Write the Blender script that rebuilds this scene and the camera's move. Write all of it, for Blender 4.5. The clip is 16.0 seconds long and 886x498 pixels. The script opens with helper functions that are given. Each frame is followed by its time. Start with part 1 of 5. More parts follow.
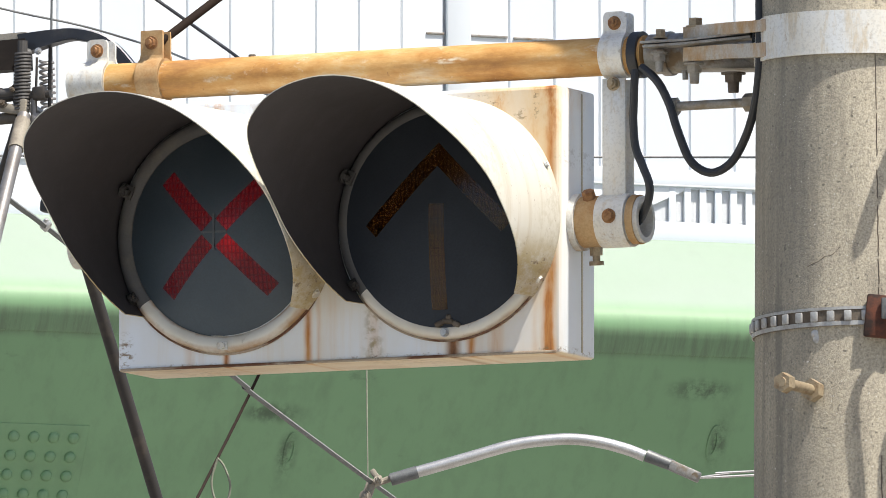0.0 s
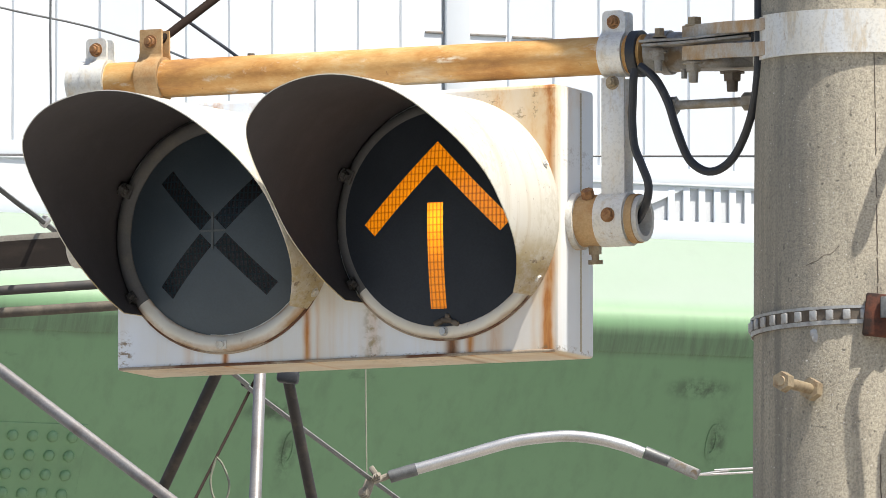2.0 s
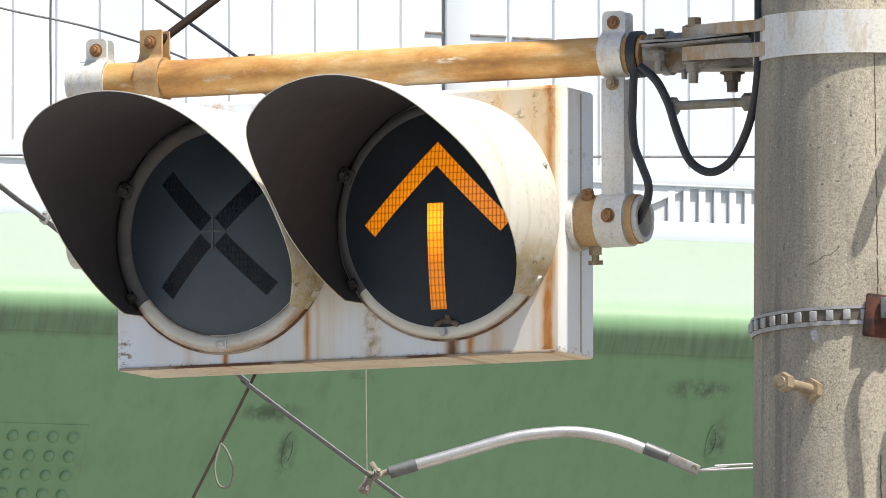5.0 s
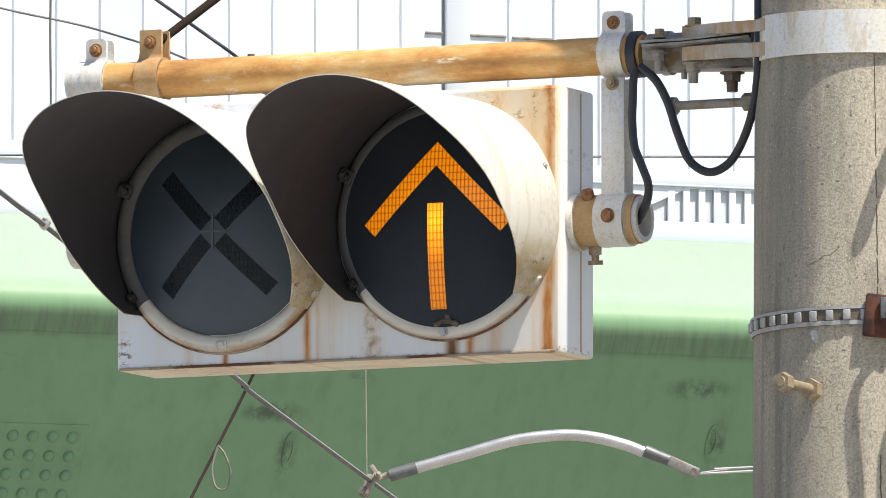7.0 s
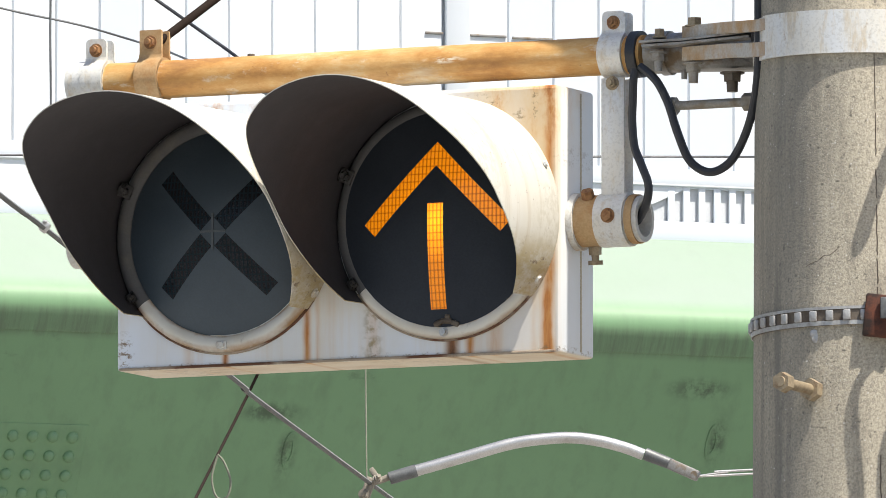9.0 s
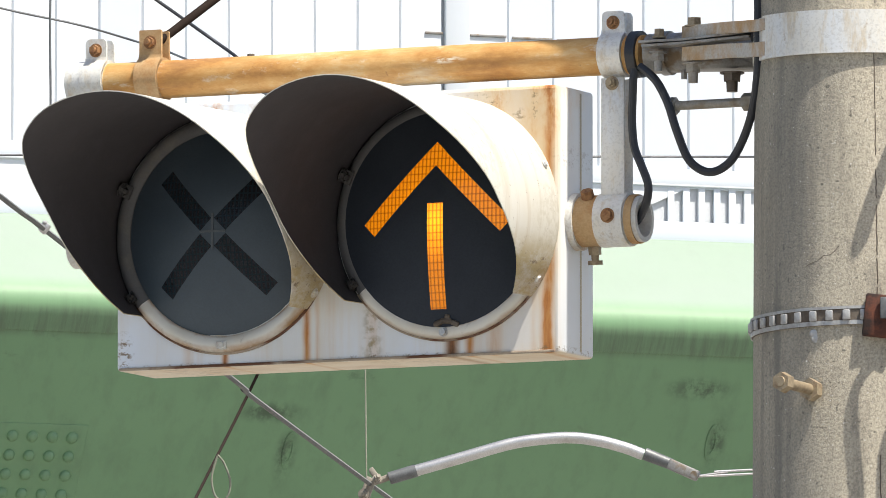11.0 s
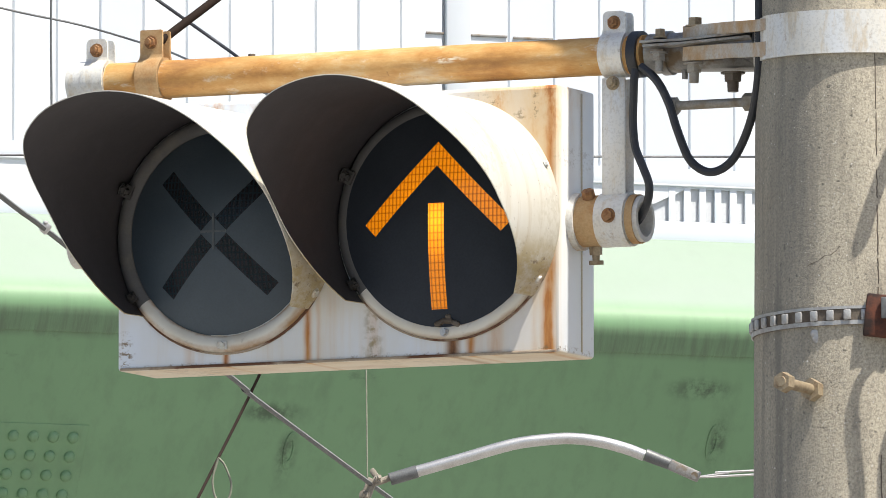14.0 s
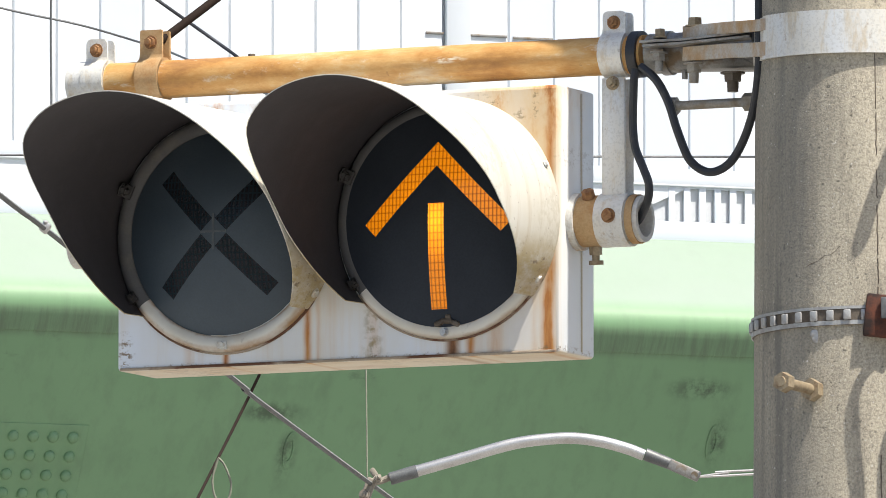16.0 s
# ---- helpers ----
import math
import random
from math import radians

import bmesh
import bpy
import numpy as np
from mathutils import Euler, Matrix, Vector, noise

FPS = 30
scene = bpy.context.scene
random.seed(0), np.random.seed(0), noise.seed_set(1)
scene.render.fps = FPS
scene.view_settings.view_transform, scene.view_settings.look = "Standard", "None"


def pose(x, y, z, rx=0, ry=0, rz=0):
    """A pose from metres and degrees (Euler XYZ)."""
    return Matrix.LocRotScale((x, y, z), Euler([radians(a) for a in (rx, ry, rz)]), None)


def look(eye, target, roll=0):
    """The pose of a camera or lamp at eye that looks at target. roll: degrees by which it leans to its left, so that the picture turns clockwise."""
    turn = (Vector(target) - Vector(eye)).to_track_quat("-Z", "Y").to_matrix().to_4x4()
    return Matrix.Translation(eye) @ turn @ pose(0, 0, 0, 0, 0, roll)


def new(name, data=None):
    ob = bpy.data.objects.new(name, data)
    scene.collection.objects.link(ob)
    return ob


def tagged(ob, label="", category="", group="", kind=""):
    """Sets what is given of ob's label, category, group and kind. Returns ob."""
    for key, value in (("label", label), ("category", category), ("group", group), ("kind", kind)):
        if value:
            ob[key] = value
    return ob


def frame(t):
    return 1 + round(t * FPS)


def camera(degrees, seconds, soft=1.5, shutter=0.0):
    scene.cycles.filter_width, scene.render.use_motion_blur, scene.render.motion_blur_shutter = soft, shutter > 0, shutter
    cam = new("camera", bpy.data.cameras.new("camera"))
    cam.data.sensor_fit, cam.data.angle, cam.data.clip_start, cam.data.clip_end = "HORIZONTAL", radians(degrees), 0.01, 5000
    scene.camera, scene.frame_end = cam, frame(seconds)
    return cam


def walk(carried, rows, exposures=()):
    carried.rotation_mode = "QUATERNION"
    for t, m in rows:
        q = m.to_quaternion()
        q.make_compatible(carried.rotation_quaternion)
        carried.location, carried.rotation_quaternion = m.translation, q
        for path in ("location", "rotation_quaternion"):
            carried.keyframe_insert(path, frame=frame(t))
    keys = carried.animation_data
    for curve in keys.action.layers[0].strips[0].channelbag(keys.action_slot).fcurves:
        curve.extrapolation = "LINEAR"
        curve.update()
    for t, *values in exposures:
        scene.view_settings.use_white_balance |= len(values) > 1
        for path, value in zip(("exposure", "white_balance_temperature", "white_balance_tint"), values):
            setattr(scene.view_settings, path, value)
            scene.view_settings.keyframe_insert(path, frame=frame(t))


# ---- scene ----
EYE = (0.0, 0.0, 2.4)
cam = camera(3.3266, 16.0, soft=0.85)


def aim(pan, tilt=0.0):
    """The camera's pose, turned by pan and tilt thousandths of a degree from its mean line of sight."""
    return pose(*EYE, 95.9 + tilt / 1000, 0, pan / 1000)


walk(cam, [(0, aim(2, 2)), (0.5, aim(4)), (1, aim(4)), (1.3, aim(0, 0)), (1.5, aim(-3, -2)), (2, aim(-2, -2)), (2.5, aim(0)),
           (4, aim(-1)), (7, aim(-2)), (9, aim(-2)), (11.5, aim(-3)), (13, aim(-3)), (13.5, aim(1)), (14.5, aim(0)),
           (15, aim(2)), (15.5, aim(2, -3)), (16, aim(0))])

# ---- light ----
SUN_AZ, SUN_EL = 130.0, 62.0  # clockwise from +y, seen from above
scene.view_settings.exposure = 0.90
world = bpy.data.worlds.new("world")
world.use_nodes = True
scene.world = world
sky = world.node_tree.nodes.new("ShaderNodeTexSky")
sky.sky_type, sky.sun_disc = "NISHITA", False
sky.sun_elevation, sky.sun_rotation = radians(SUN_EL), radians(SUN_AZ)
sky.dust_density = 2.0
bg = world.node_tree.nodes["Background"]
bg.inputs["Strength"].default_value = 0.085
world.node_tree.links.new(sky.outputs["Color"], bg.inputs["Color"])
sun = new("sun", bpy.data.lights.new("sun", "SUN"))
sun.data.energy, sun.data.angle, sun.data.color = 4.2, radians(0.5), (1.0, 0.95, 0.86)
_a, _e = radians(SUN_AZ), radians(SUN_EL)
SUN_DIR = Vector((math.sin(_a) * math.cos(_e), math.cos(_a) * math.cos(_e), math.sin(_e)))
sun.matrix_world = look(SUN_DIR * 50, (0, 0, 0))


# ---- materials ----
class Nodes:
    def __init__(self, name):
        self.mat = bpy.data.materials.new(name)
        self.mat.use_nodes = True
        self.t = self.mat.node_tree
        self.bsdf = self.t.nodes["Principled BSDF"]
        self.coord = self.t.nodes.new("ShaderNodeTexCoord").outputs["Object"]

    def link(self, a, b):
        self.t.links.new(a, b)

    def add(self, kind, **inputs):
        n = self.t.nodes.new(kind)
        for k, v in inputs.items():
            s = n.inputs[k.replace("_", " ")]
            if isinstance(v, bpy.types.NodeSocket):
                self.link(v, s)
            else:
                s.default_value = v
        return n

    def math(self, op, a, b=0.0):
        n = self.t.nodes.new("ShaderNodeMath")
        n.operation = op
        for s, v in zip(n.inputs, (a, b)):
            if isinstance(v, bpy.types.NodeSocket):
                self.link(v, s)
            else:
                s.default_value = v
        return n.outputs[0]

    def noise(self, scale, stretch=(1, 1, 1), detail=5.0, rough=0.6, offset=(0, 0, 0)):
        m = self.add("ShaderNodeMapping", Vector=self.coord, Scale=stretch, Location=offset)
        return self.add("ShaderNodeTexNoise", Vector=m.outputs[0], Scale=scale, Detail=detail, Roughness=rough).outputs["Fac"]

    def ramp(self, fac, stops, smooth=False):
        n = self.t.nodes.new("ShaderNodeValToRGB")
        r = n.color_ramp
        r.interpolation = "EASE" if smooth else "LINEAR"
        while len(r.elements) < len(stops):
            r.elements.new(0.5)
        for e, (p, c) in zip(r.elements, stops):
            e.position = p
            e.color = (c, c, c, 1) if isinstance(c, (int, float)) else (*c, 1)
        self.link(fac, n.inputs[0])
        return n.outputs["Color"]

    def mix(self, fac, a, b):
        n = self.t.nodes.new("ShaderNodeMix")
        n.data_type = "RGBA"
        for s, v in ((n.inputs[0], fac), (n.inputs[6], a), (n.inputs[7], b)):
            if isinstance(v, bpy.types.NodeSocket):
                self.link(v, s)
            else:
                s.default_value = v if isinstance(v, float) else (*v, 1)
        return n.outputs[2]

    def done(self, color, rough=0.6, metal=0.0, bump=None, strength=0.2, distance=0.002):
        for key, v in (("Base Color", color), ("Roughness", rough), ("Metallic", metal)):
            if isinstance(v, bpy.types.NodeSocket):
                self.link(v, self.bsdf.inputs[key])
            else:
                self.bsdf.inputs[key].default_value = (*v, 1) if isinstance(v, tuple) else v
        if bump is not None:
            b = self.add("ShaderNodeBump", Height=bump, Strength=strength, Distance=distance)
            self.link(b.outputs[0], self.bsdf.inputs["Normal"])
        return self.mat


def worn(name, base, dirt, scale=20, lo=0.5, hi=0.75, rough=0.6, metal=0.0, grain=300, stretch=(1, 1, 1), strength=0.2, vary=0.25):
    """A surface of one base colour with dirt in patches, fine grain and a soft variation in tone."""
    n = Nodes(name)
    big, fine = n.noise(scale, stretch), n.noise(grain, detail=3)
    tone = n.mix(n.ramp(n.noise(scale * 0.3, stretch, 3), [(0.3, 0.0), (0.7, 1.0)]), tuple(c * (1 - vary) for c in base), base)
    col = n.mix(n.ramp(big, [(lo, 0.0), (hi, 1.0)]), tone, dirt)
    col = n.mix(n.math("MULTIPLY", n.ramp(fine, [(0.35, 1.0), (0.6, 0.0)]), 0.25), col, tuple(c * 0.5 for c in dirt))
    r = n.math("ADD", n.math("MULTIPLY", big, 0.25), rough - 0.1)
    return n.done(col, r, metal, fine, strength, 0.001)


def signal_paint():
    """White enamel with rust that runs down below the screws, seams and corners."""
    n = Nodes("white_enamel_rust")
    xyz = n.add("ShaderNodeSeparateXYZ", Vector=n.coord)
    x, y, z = xyz.outputs
    wob = n.math("MULTIPLY", n.math("SUBTRACT", n.noise(9, (1, 1, 1), 3), 0.5), 0.012)
    xs = n.math("DIVIDE", n.math("ADD", n.math("ADD", x, wob), 0.36), 0.72)

    def runs(stops):
        pts = [(0.0, 0.0)]
        for cx, w, k in stops:
            c = (cx + 0.36) / 0.72
            pts += [(c - w / 0.72, 0.0), (c, k), (c + w / 0.72, 0.0)]
        return n.ramp(xs, pts + [(1.0, 0.0)])

    low = runs([(-0.232, 0.012, 0.35), (-0.174, 0.007, 0.9), (-0.044, 0.009, 1.0), (-0.028, 0.006, 0.35), (0.056, 0.024, 0.3), (0.182, 0.014, 1.0), (0.210, 0.010, 0.95), (0.245, 0.012, 0.3), (0.326, 0.011, 0.7)])
    low_z = n.ramp(n.math("DIVIDE", n.math("ADD", z, 0.19), 0.38), [(0.0, 1.0), (0.18, 0.9), (0.30, 0.0)], True)
    side = runs([(0.308, 0.008, 0.35), (0.334, 0.012, 0.85)])
    side_z = n.ramp(n.noise(6, (0.3, 1, 1.6), 4, 0.6, (3, 0, 0)), [(0.35, 0.45), (0.6, 1.0)])
    streak = n.ramp(n.noise(22, (1.0, 1.0, 0.07), 5, 0.65), [(0.50, 0.0), (0.68, 0.75)])
    top = n.ramp(n.math("DIVIDE", n.math("ADD", z, 0.19), 0.38), [(0.7, 0.0), (0.95, 1.0)], True)
    topr = n.math("MULTIPLY", top, n.ramp(n.noise(14, (1, 1, 0.5), 6, 0.7), [(0.5, 0.0), (0.66, 0.9)]))
    flakes = n.ramp(n.noise(34, (1, 1, 1), 8, 0.75, (7, 2, 0)), [(0.64, 0.0), (0.68, 1.0)])
    rust = n.math("ADD", n.math("MULTIPLY", low, low_z), n.math("MULTIPLY", side, side_z))
    rust = n.math("ADD", rust, n.math("ADD", n.math("MULTIPLY", streak, 0.35), n.math("MULTIPLY", topr, 0.8)))
    rust = n.math("MINIMUM", n.math("MULTIPLY", rust, n.ramp(n.noise(60, (1, 1, 0.3)), [(0.2, 0.55), (0.6, 1.0)])), 1.0)
    white = n.mix(n.ramp(n.noise(5, (1, 1, 0.4)), [(0.4, 0.0), (0.75, 1.0)]), (0.74, 0.775, 0.83), (0.68, 0.66, 0.60))
    moss = n.math("MULTIPLY", runs([(0.056, 0.018, 1.0)]), n.math("MULTIPLY", low_z, n.ramp(n.noise(70), [(0.45, 0.0), (0.6, 1.0)])))
    col = n.mix(moss, white, (0.20, 0.20, 0.12))
    facing = n.ramp(n.math("MULTIPLY", y, 10.0), [(0.03, 1.0), (0.10, 0.12)])
    patchy = n.math("MULTIPLY", facing, n.ramp(n.noise(11, (1, 1, 0.35), 6, 0.65, (2, 0, 5)), [(0.22, 0.40), (0.56, 1.0)]))
    wash = n.math("MULTIPLY", patchy, n.ramp(xs, [(0.70, 0.0), (0.86, 1.0), (0.96, 0.9), (1.0, 0.4)], True))
    col = n.mix(n.math("MULTIPLY", wash, n.ramp(n.math("DIVIDE", n.math("ADD", z, 0.19), 0.38), [(0.10, 0.35), (0.75, 1.0)])), col, (0.63, 0.47, 0.27))
    under = n.ramp(n.math("MULTIPLY", n.math("ADD", z, 0.1925), 100.0), [(0.25, 1.0), (0.6, 0.0)])
    tan = n.mix(n.ramp(n.noise(16, (0.5, 1, 1), 6, 0.7), [(0.45, 0.0), (0.7, 1.0)]), (0.66, 0.54, 0.37), (0.50, 0.33, 0.16))
    col = n.mix(n.math("MULTIPLY", under, n.ramp(n.math("MULTIPLY", y, 10.0), [(0.02, 0.0), (0.06, 0.95)])), col, tan)
    front = n.ramp(n.math("MULTIPLY", y, 10.0), [(0.05, 1.0), (0.15, 0.45)])
    rust = n.math("MULTIPLY", rust, front)
    deep = n.math("MULTIPLY", rust, n.ramp(n.noise(70, (1, 1, 0.12), 6, 0.7, (0, 0, 8)), [(0.3, 0.35), (0.62, 1.0)]))
    rusty = n.ramp(deep, [(0.0, (0.66, 0.50, 0.28)), (0.35, (0.54, 0.26, 0.075)), (0.65, (0.42, 0.165, 0.045)), (0.98, (0.22, 0.08, 0.025))])
    col = n.mix(n.math("MINIMUM", n.math("MULTIPLY", rust, 1.3), 1.0), col, rusty)
    crust = n.math("MULTIPLY", n.math("MULTIPLY", runs([(0.182, 0.015, 1.0)]), low_z), n.ramp(n.noise(90, (1, 1, 0.4), 6, 0.7, (1, 0, 1)), [(0.3, 0.4), (0.55, 1.0)]))
    col = n.mix(n.math("MULTIPLY", crust, front), col, (0.10, 0.050, 0.025))
    col = n.mix(n.math("MULTIPLY", flakes, 0.2), col, (0.16, 0.12, 0.08))
    for cx, cz, w, h, k in ((-0.335, -0.165, 0.018, 0.035, 0.9), (0.220, 0.177, 0.024, 0.007, 0.8), (0.246, 0.170, 0.024, 0.007, 0.8), (0.292, 0.150, 0.020, 0.012, 0.7), (0.311, 0.165, 0.006, 0.030, 0.8), (0.10, -0.186, 0.12, 0.006, 0.9), (-0.24, -0.187, 0.10, 0.005, 0.9), (0.335, -0.184, 0.03, 0.006, 0.7), (0.348, 0.09, 0.012, 0.02, 0.3)):
        m = n.add("ShaderNodeMapping", Vector=n.coord, Location=(-cx / w, 0, -cz / h), Scale=(1 / w, 0, 1 / h))
        d = n.add("ShaderNodeVectorMath", Vector=m.outputs[0])
        d.operation = "LENGTH"
        chip = n.math("MULTIPLY", n.ramp(d.outputs["Value"], [(0.4, 1.0), (1.0, 0.0)]), n.ramp(n.noise(75, (1, 1, 1.6), 6, 0.75, (cx * 9, 0, cz * 9)), [(0.52, 0.0), (0.58, 1.0)]))
        col = n.mix(n.math("MULTIPLY", chip, k), col, (0.20, 0.13, 0.06))
    return n.done(col, n.math("ADD", n.math("MULTIPLY", rust, 0.4), 0.4), 0.0, n.noise(120), 0.15, 0.001)


def hood_paint():
    """Cream-white paint with thin brown runs round the hood and mottled grime."""
    n = Nodes("aged_white_paint")
    col = n.mix(n.ramp(n.noise(4), [(0.35, 0.0), (0.7, 1.0)]), (0.62, 0.605, 0.56), (0.56, 0.53, 0.46))
    runs = n.ramp(n.noise(20, (0.12, 2.2, 0.12), 5, 0.65), [(0.52, 0.0), (0.70, 0.45)])
    col = n.mix(runs, col, (0.36, 0.26, 0.14))
    patch = n.math("MULTIPLY", n.ramp(n.noise(7, offset=(3, 1, 2)), [(0.42, 0.0), (0.56, 1.0)]), n.ramp(n.noise(85, detail=6, rough=0.7), [(0.46, 0.0), (0.60, 1.0)]))
    col = n.mix(n.math("MULTIPLY", patch, 0.35), col, (0.34, 0.29, 0.19))
    z = n.add("ShaderNodeSeparateXYZ", Vector=n.coord).outputs[2]
    ends = n.ramp(n.math("MULTIPLY", z, -5.0), [(0.08, 0.0), (0.36, 0.92)], True)
    crust = n.ramp(n.noise(38, (1, 0.5, 1), 8, 0.75, (6, 0, 3)), [(0.34, 0.1), (0.56, 1.0)])
    col = n.mix(n.math("MULTIPLY", ends, crust), col, (0.40, 0.30, 0.13))
    pits = n.ramp(n.noise(70, (1, 0.6, 1), 7, 0.75, (2, 4, 1)), [(0.57, 0.0), (0.64, 0.85)])
    col = n.mix(n.math("MULTIPLY", ends, pits), col, (0.14, 0.085, 0.04))
    col = n.mix(n.ramp(n.noise(150, detail=3, offset=(0, 5, 0)), [(0.67, 0.0), (0.72, 0.8)]), col, (0.15, 0.10, 0.06))
    return n.done(col, 0.5, 0.0, n.noise(140), 0.15, 0.001)


def ring_paint():
    """Cream enamel of the lens rings, brown with rust along the inner and outer edge."""
    n = Nodes("cream_ring_enamel")
    x, y, z = n.add("ShaderNodeSeparateXYZ", Vector=n.coord).outputs
    dx, dz = n.math("SUBTRACT", n.math("ABSOLUTE", x), 0.1745), n.math("SUBTRACT", z, 0.0025)
    r = n.math("SQRT", n.math("ADD", n.math("MULTIPLY", dx, dx), n.math("MULTIPLY", dz, dz)))
    r = n.math("ADD", r, n.math("MULTIPLY", n.math("SUBTRACT", n.noise(26, detail=4), 0.5), 0.010))
    k = n.math("DIVIDE", n.math("SUBTRACT", r, 0.144), 0.030)
    edge = n.ramp(k, [(0.0, 1.0), (0.16, 0.85), (0.32, 0.10), (0.62, 0.05), (0.80, 0.65), (0.95, 1.0)], True)
    col = n.mix(n.ramp(n.noise(12, detail=4), [(0.4, 0.0), (0.7, 1.0)]), (0.66, 0.645, 0.59), (0.60, 0.56, 0.47))
    where = n.ramp(n.noise(15, detail=5, rough=0.7, offset=(1, 0, 4)), [(0.34, 0.25), (0.56, 1.0)])
    col = n.mix(n.math("MULTIPLY", n.math("MULTIPLY", edge, where), 0.95), col, (0.34, 0.19, 0.08))
    col = n.mix(n.ramp(n.noise(60, detail=6, rough=0.7, offset=(3, 0, 0)), [(0.60, 0.0), (0.68, 0.6)]), col, (0.34, 0.30, 0.24))
    return n.done(col, 0.42, 0.0, n.noise(120), 0.12, 0.001)


def arm_paint():
    """A steel tube whose zinc is overgrown with yellow-brown rust, paler and grey underneath."""
    n = Nodes("ochre_rust_tube")
    patch = n.noise(16, (0.4, 1, 1), 8, 0.7)
    col = n.ramp(patch, [(0.28, (0.24, 0.10, 0.028)), (0.43, (0.45, 0.225, 0.06)), (0.54, (0.55, 0.33, 0.12)), (0.66, (0.58, 0.46, 0.29))])
    col = n.mix(n.ramp(n.noise(40, (0.12, 1, 1), 5, 0.65, (2, 3, 0)), [(0.54, 0.0), (0.70, 0.55)]), col, (0.27, 0.13, 0.045))
    col = n.mix(n.ramp(n.noise(230, detail=3), [(0.66, 0.0), (0.80, 0.3)]), col, (0.64, 0.52, 0.36))
    xz = n.add("ShaderNodeMapping", Vector=n.coord, Location=(-0.152 * 14, 0, -0.238 * 90), Scale=(14, 0, 90))
    far = n.add("ShaderNodeVectorMath", Vector=xz.outputs[0])
    far.operation = "LENGTH"
    scratch = n.math("MULTIPLY", n.ramp(far.outputs["Value"], [(0.2, 1.0), (0.55, 0.0)]), n.ramp(n.noise(120, (0.3, 1, 1)), [(0.45, 0.0), (0.55, 1.0)]))
    col = n.mix(scratch, col, (0.66, 0.58, 0.44))
    col = n.mix(n.ramp(n.noise(45, (0.5, 1, 1), 6, 0.7, (5, 0, 0)), [(0.60, 0.0), (0.70, 0.6)]), col, (0.62, 0.56, 0.46))
    col = n.mix(n.ramp(n.noise(90, (1, 1, 1), 6, 0.7, (1, 4, 0)), [(0.62, 0.0), (0.72, 0.7)]), col, (0.20, 0.08, 0.025))
    return n.done(col, 0.72, 0.0, n.noise(260), 0.25, 0.001)


def concrete():
    """Spun concrete: grey-brown, pitted, with fine pale and dark grains and vertical stains."""
    n = Nodes("spun_concrete")
    base = n.ramp(n.noise(6, (1, 1, 0.22), 7, 0.7), [(0.32, (0.31, 0.275, 0.215)), (0.50, (0.46, 0.41, 0.315)), (0.68, (0.58, 0.51, 0.39))])
    col = n.mix(n.ramp(n.noise(300, detail=3, rough=0.7), [(0.40, 0.50), (0.56, 0.0)]), base, (0.15, 0.135, 0.112))
    col = n.mix(n.ramp(n.noise(330, detail=2, offset=(0, 6, 0)), [(0.64, 0.0), (0.72, 0.55)]), col, (0.56, 0.54, 0.49))
    col = n.mix(n.ramp(n.noise(140, detail=3, offset=(4, 0, 0)), [(0.63, 0.0), (0.70, 0.8)]), col, (0.10, 0.09, 0.075))
    col = n.mix(n.ramp(n.noise(26, (1, 1, 0.06), 6, 0.7, (2, 2, 0)), [(0.52, 0.0), (0.70, 0.55)]), col, (0.165, 0.148, 0.12))
    col = n.mix(n.ramp(n.noise(13, (1, 1, 0.5), 7, 0.75, (9, 1, 0)), [(0.56, 0.0), (0.66, 0.4)]), col, (0.13, 0.12, 0.105))
    # broad grey rain streaks, with the pole's shaded side darkened into the same mask
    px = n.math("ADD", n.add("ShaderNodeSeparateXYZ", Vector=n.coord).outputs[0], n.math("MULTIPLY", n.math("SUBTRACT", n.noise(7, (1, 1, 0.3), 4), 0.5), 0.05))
    shade_stain = n.ramp(n.math("ADD", n.math("MULTIPLY", px, 3.0), 0.5), [(0.0, 0.7), (0.10, 0.55), (0.15, 0.85), (0.22, 0.6), (0.34, 0.18), (0.50, 0.0)], True)
    col = n.mix(n.math("MULTIPLY", shade_stain, n.ramp(n.noise(30, (1, 1, 0.05), 6, 0.7, (5, 0, 2)), [(0.32, 0.45), (0.6, 1.0)])), col, (0.138, 0.135, 0.122))
    col = n.mix(n.ramp(n.noise(260, detail=2, rough=0.5, offset=(3, 3, 1)), [(0.70, 0.0), (0.75, 0.8)]), col, (0.66, 0.64, 0.60))
    return n.done(col, 0.9, 0.0, n.noise(300, detail=6, rough=0.75), 0.75, 0.0012)


def zinc():
    """Old galvanised steel: grey-cream bloom with small yellow rust runs."""
    n = Nodes("galvanised_steel")
    col = n.mix(n.ramp(n.noise(14, (1, 1, 0.5), 6, 0.65), [(0.35, 0.0), (0.68, 1.0)]), (0.64, 0.655, 0.66), (0.66, 0.62, 0.53))
    col = n.mix(n.ramp(n.noise(48, (1, 1, 0.25), 6, 0.7, (4, 1, 0)), [(0.52, 0.0), (0.70, 0.75)]), col, (0.49, 0.37, 0.20))
    col = n.mix(n.ramp(n.noise(75, (1, 1, 0.8), 7, 0.75, (0, 8, 2)), [(0.60, 0.0), (0.68, 0.55)]), col, (0.30, 0.21, 0.12))
    col = n.mix(n.ramp(n.noise(240, detail=3), [(0.38, 0.3), (0.5, 0.0)]), col, (0.36, 0.35, 0.33))
    return n.done(col, n.math("ADD", n.math("MULTIPLY", n.noise(30), 0.3), 0.35), 0.12, n.noise(200), 0.2, 0.001)


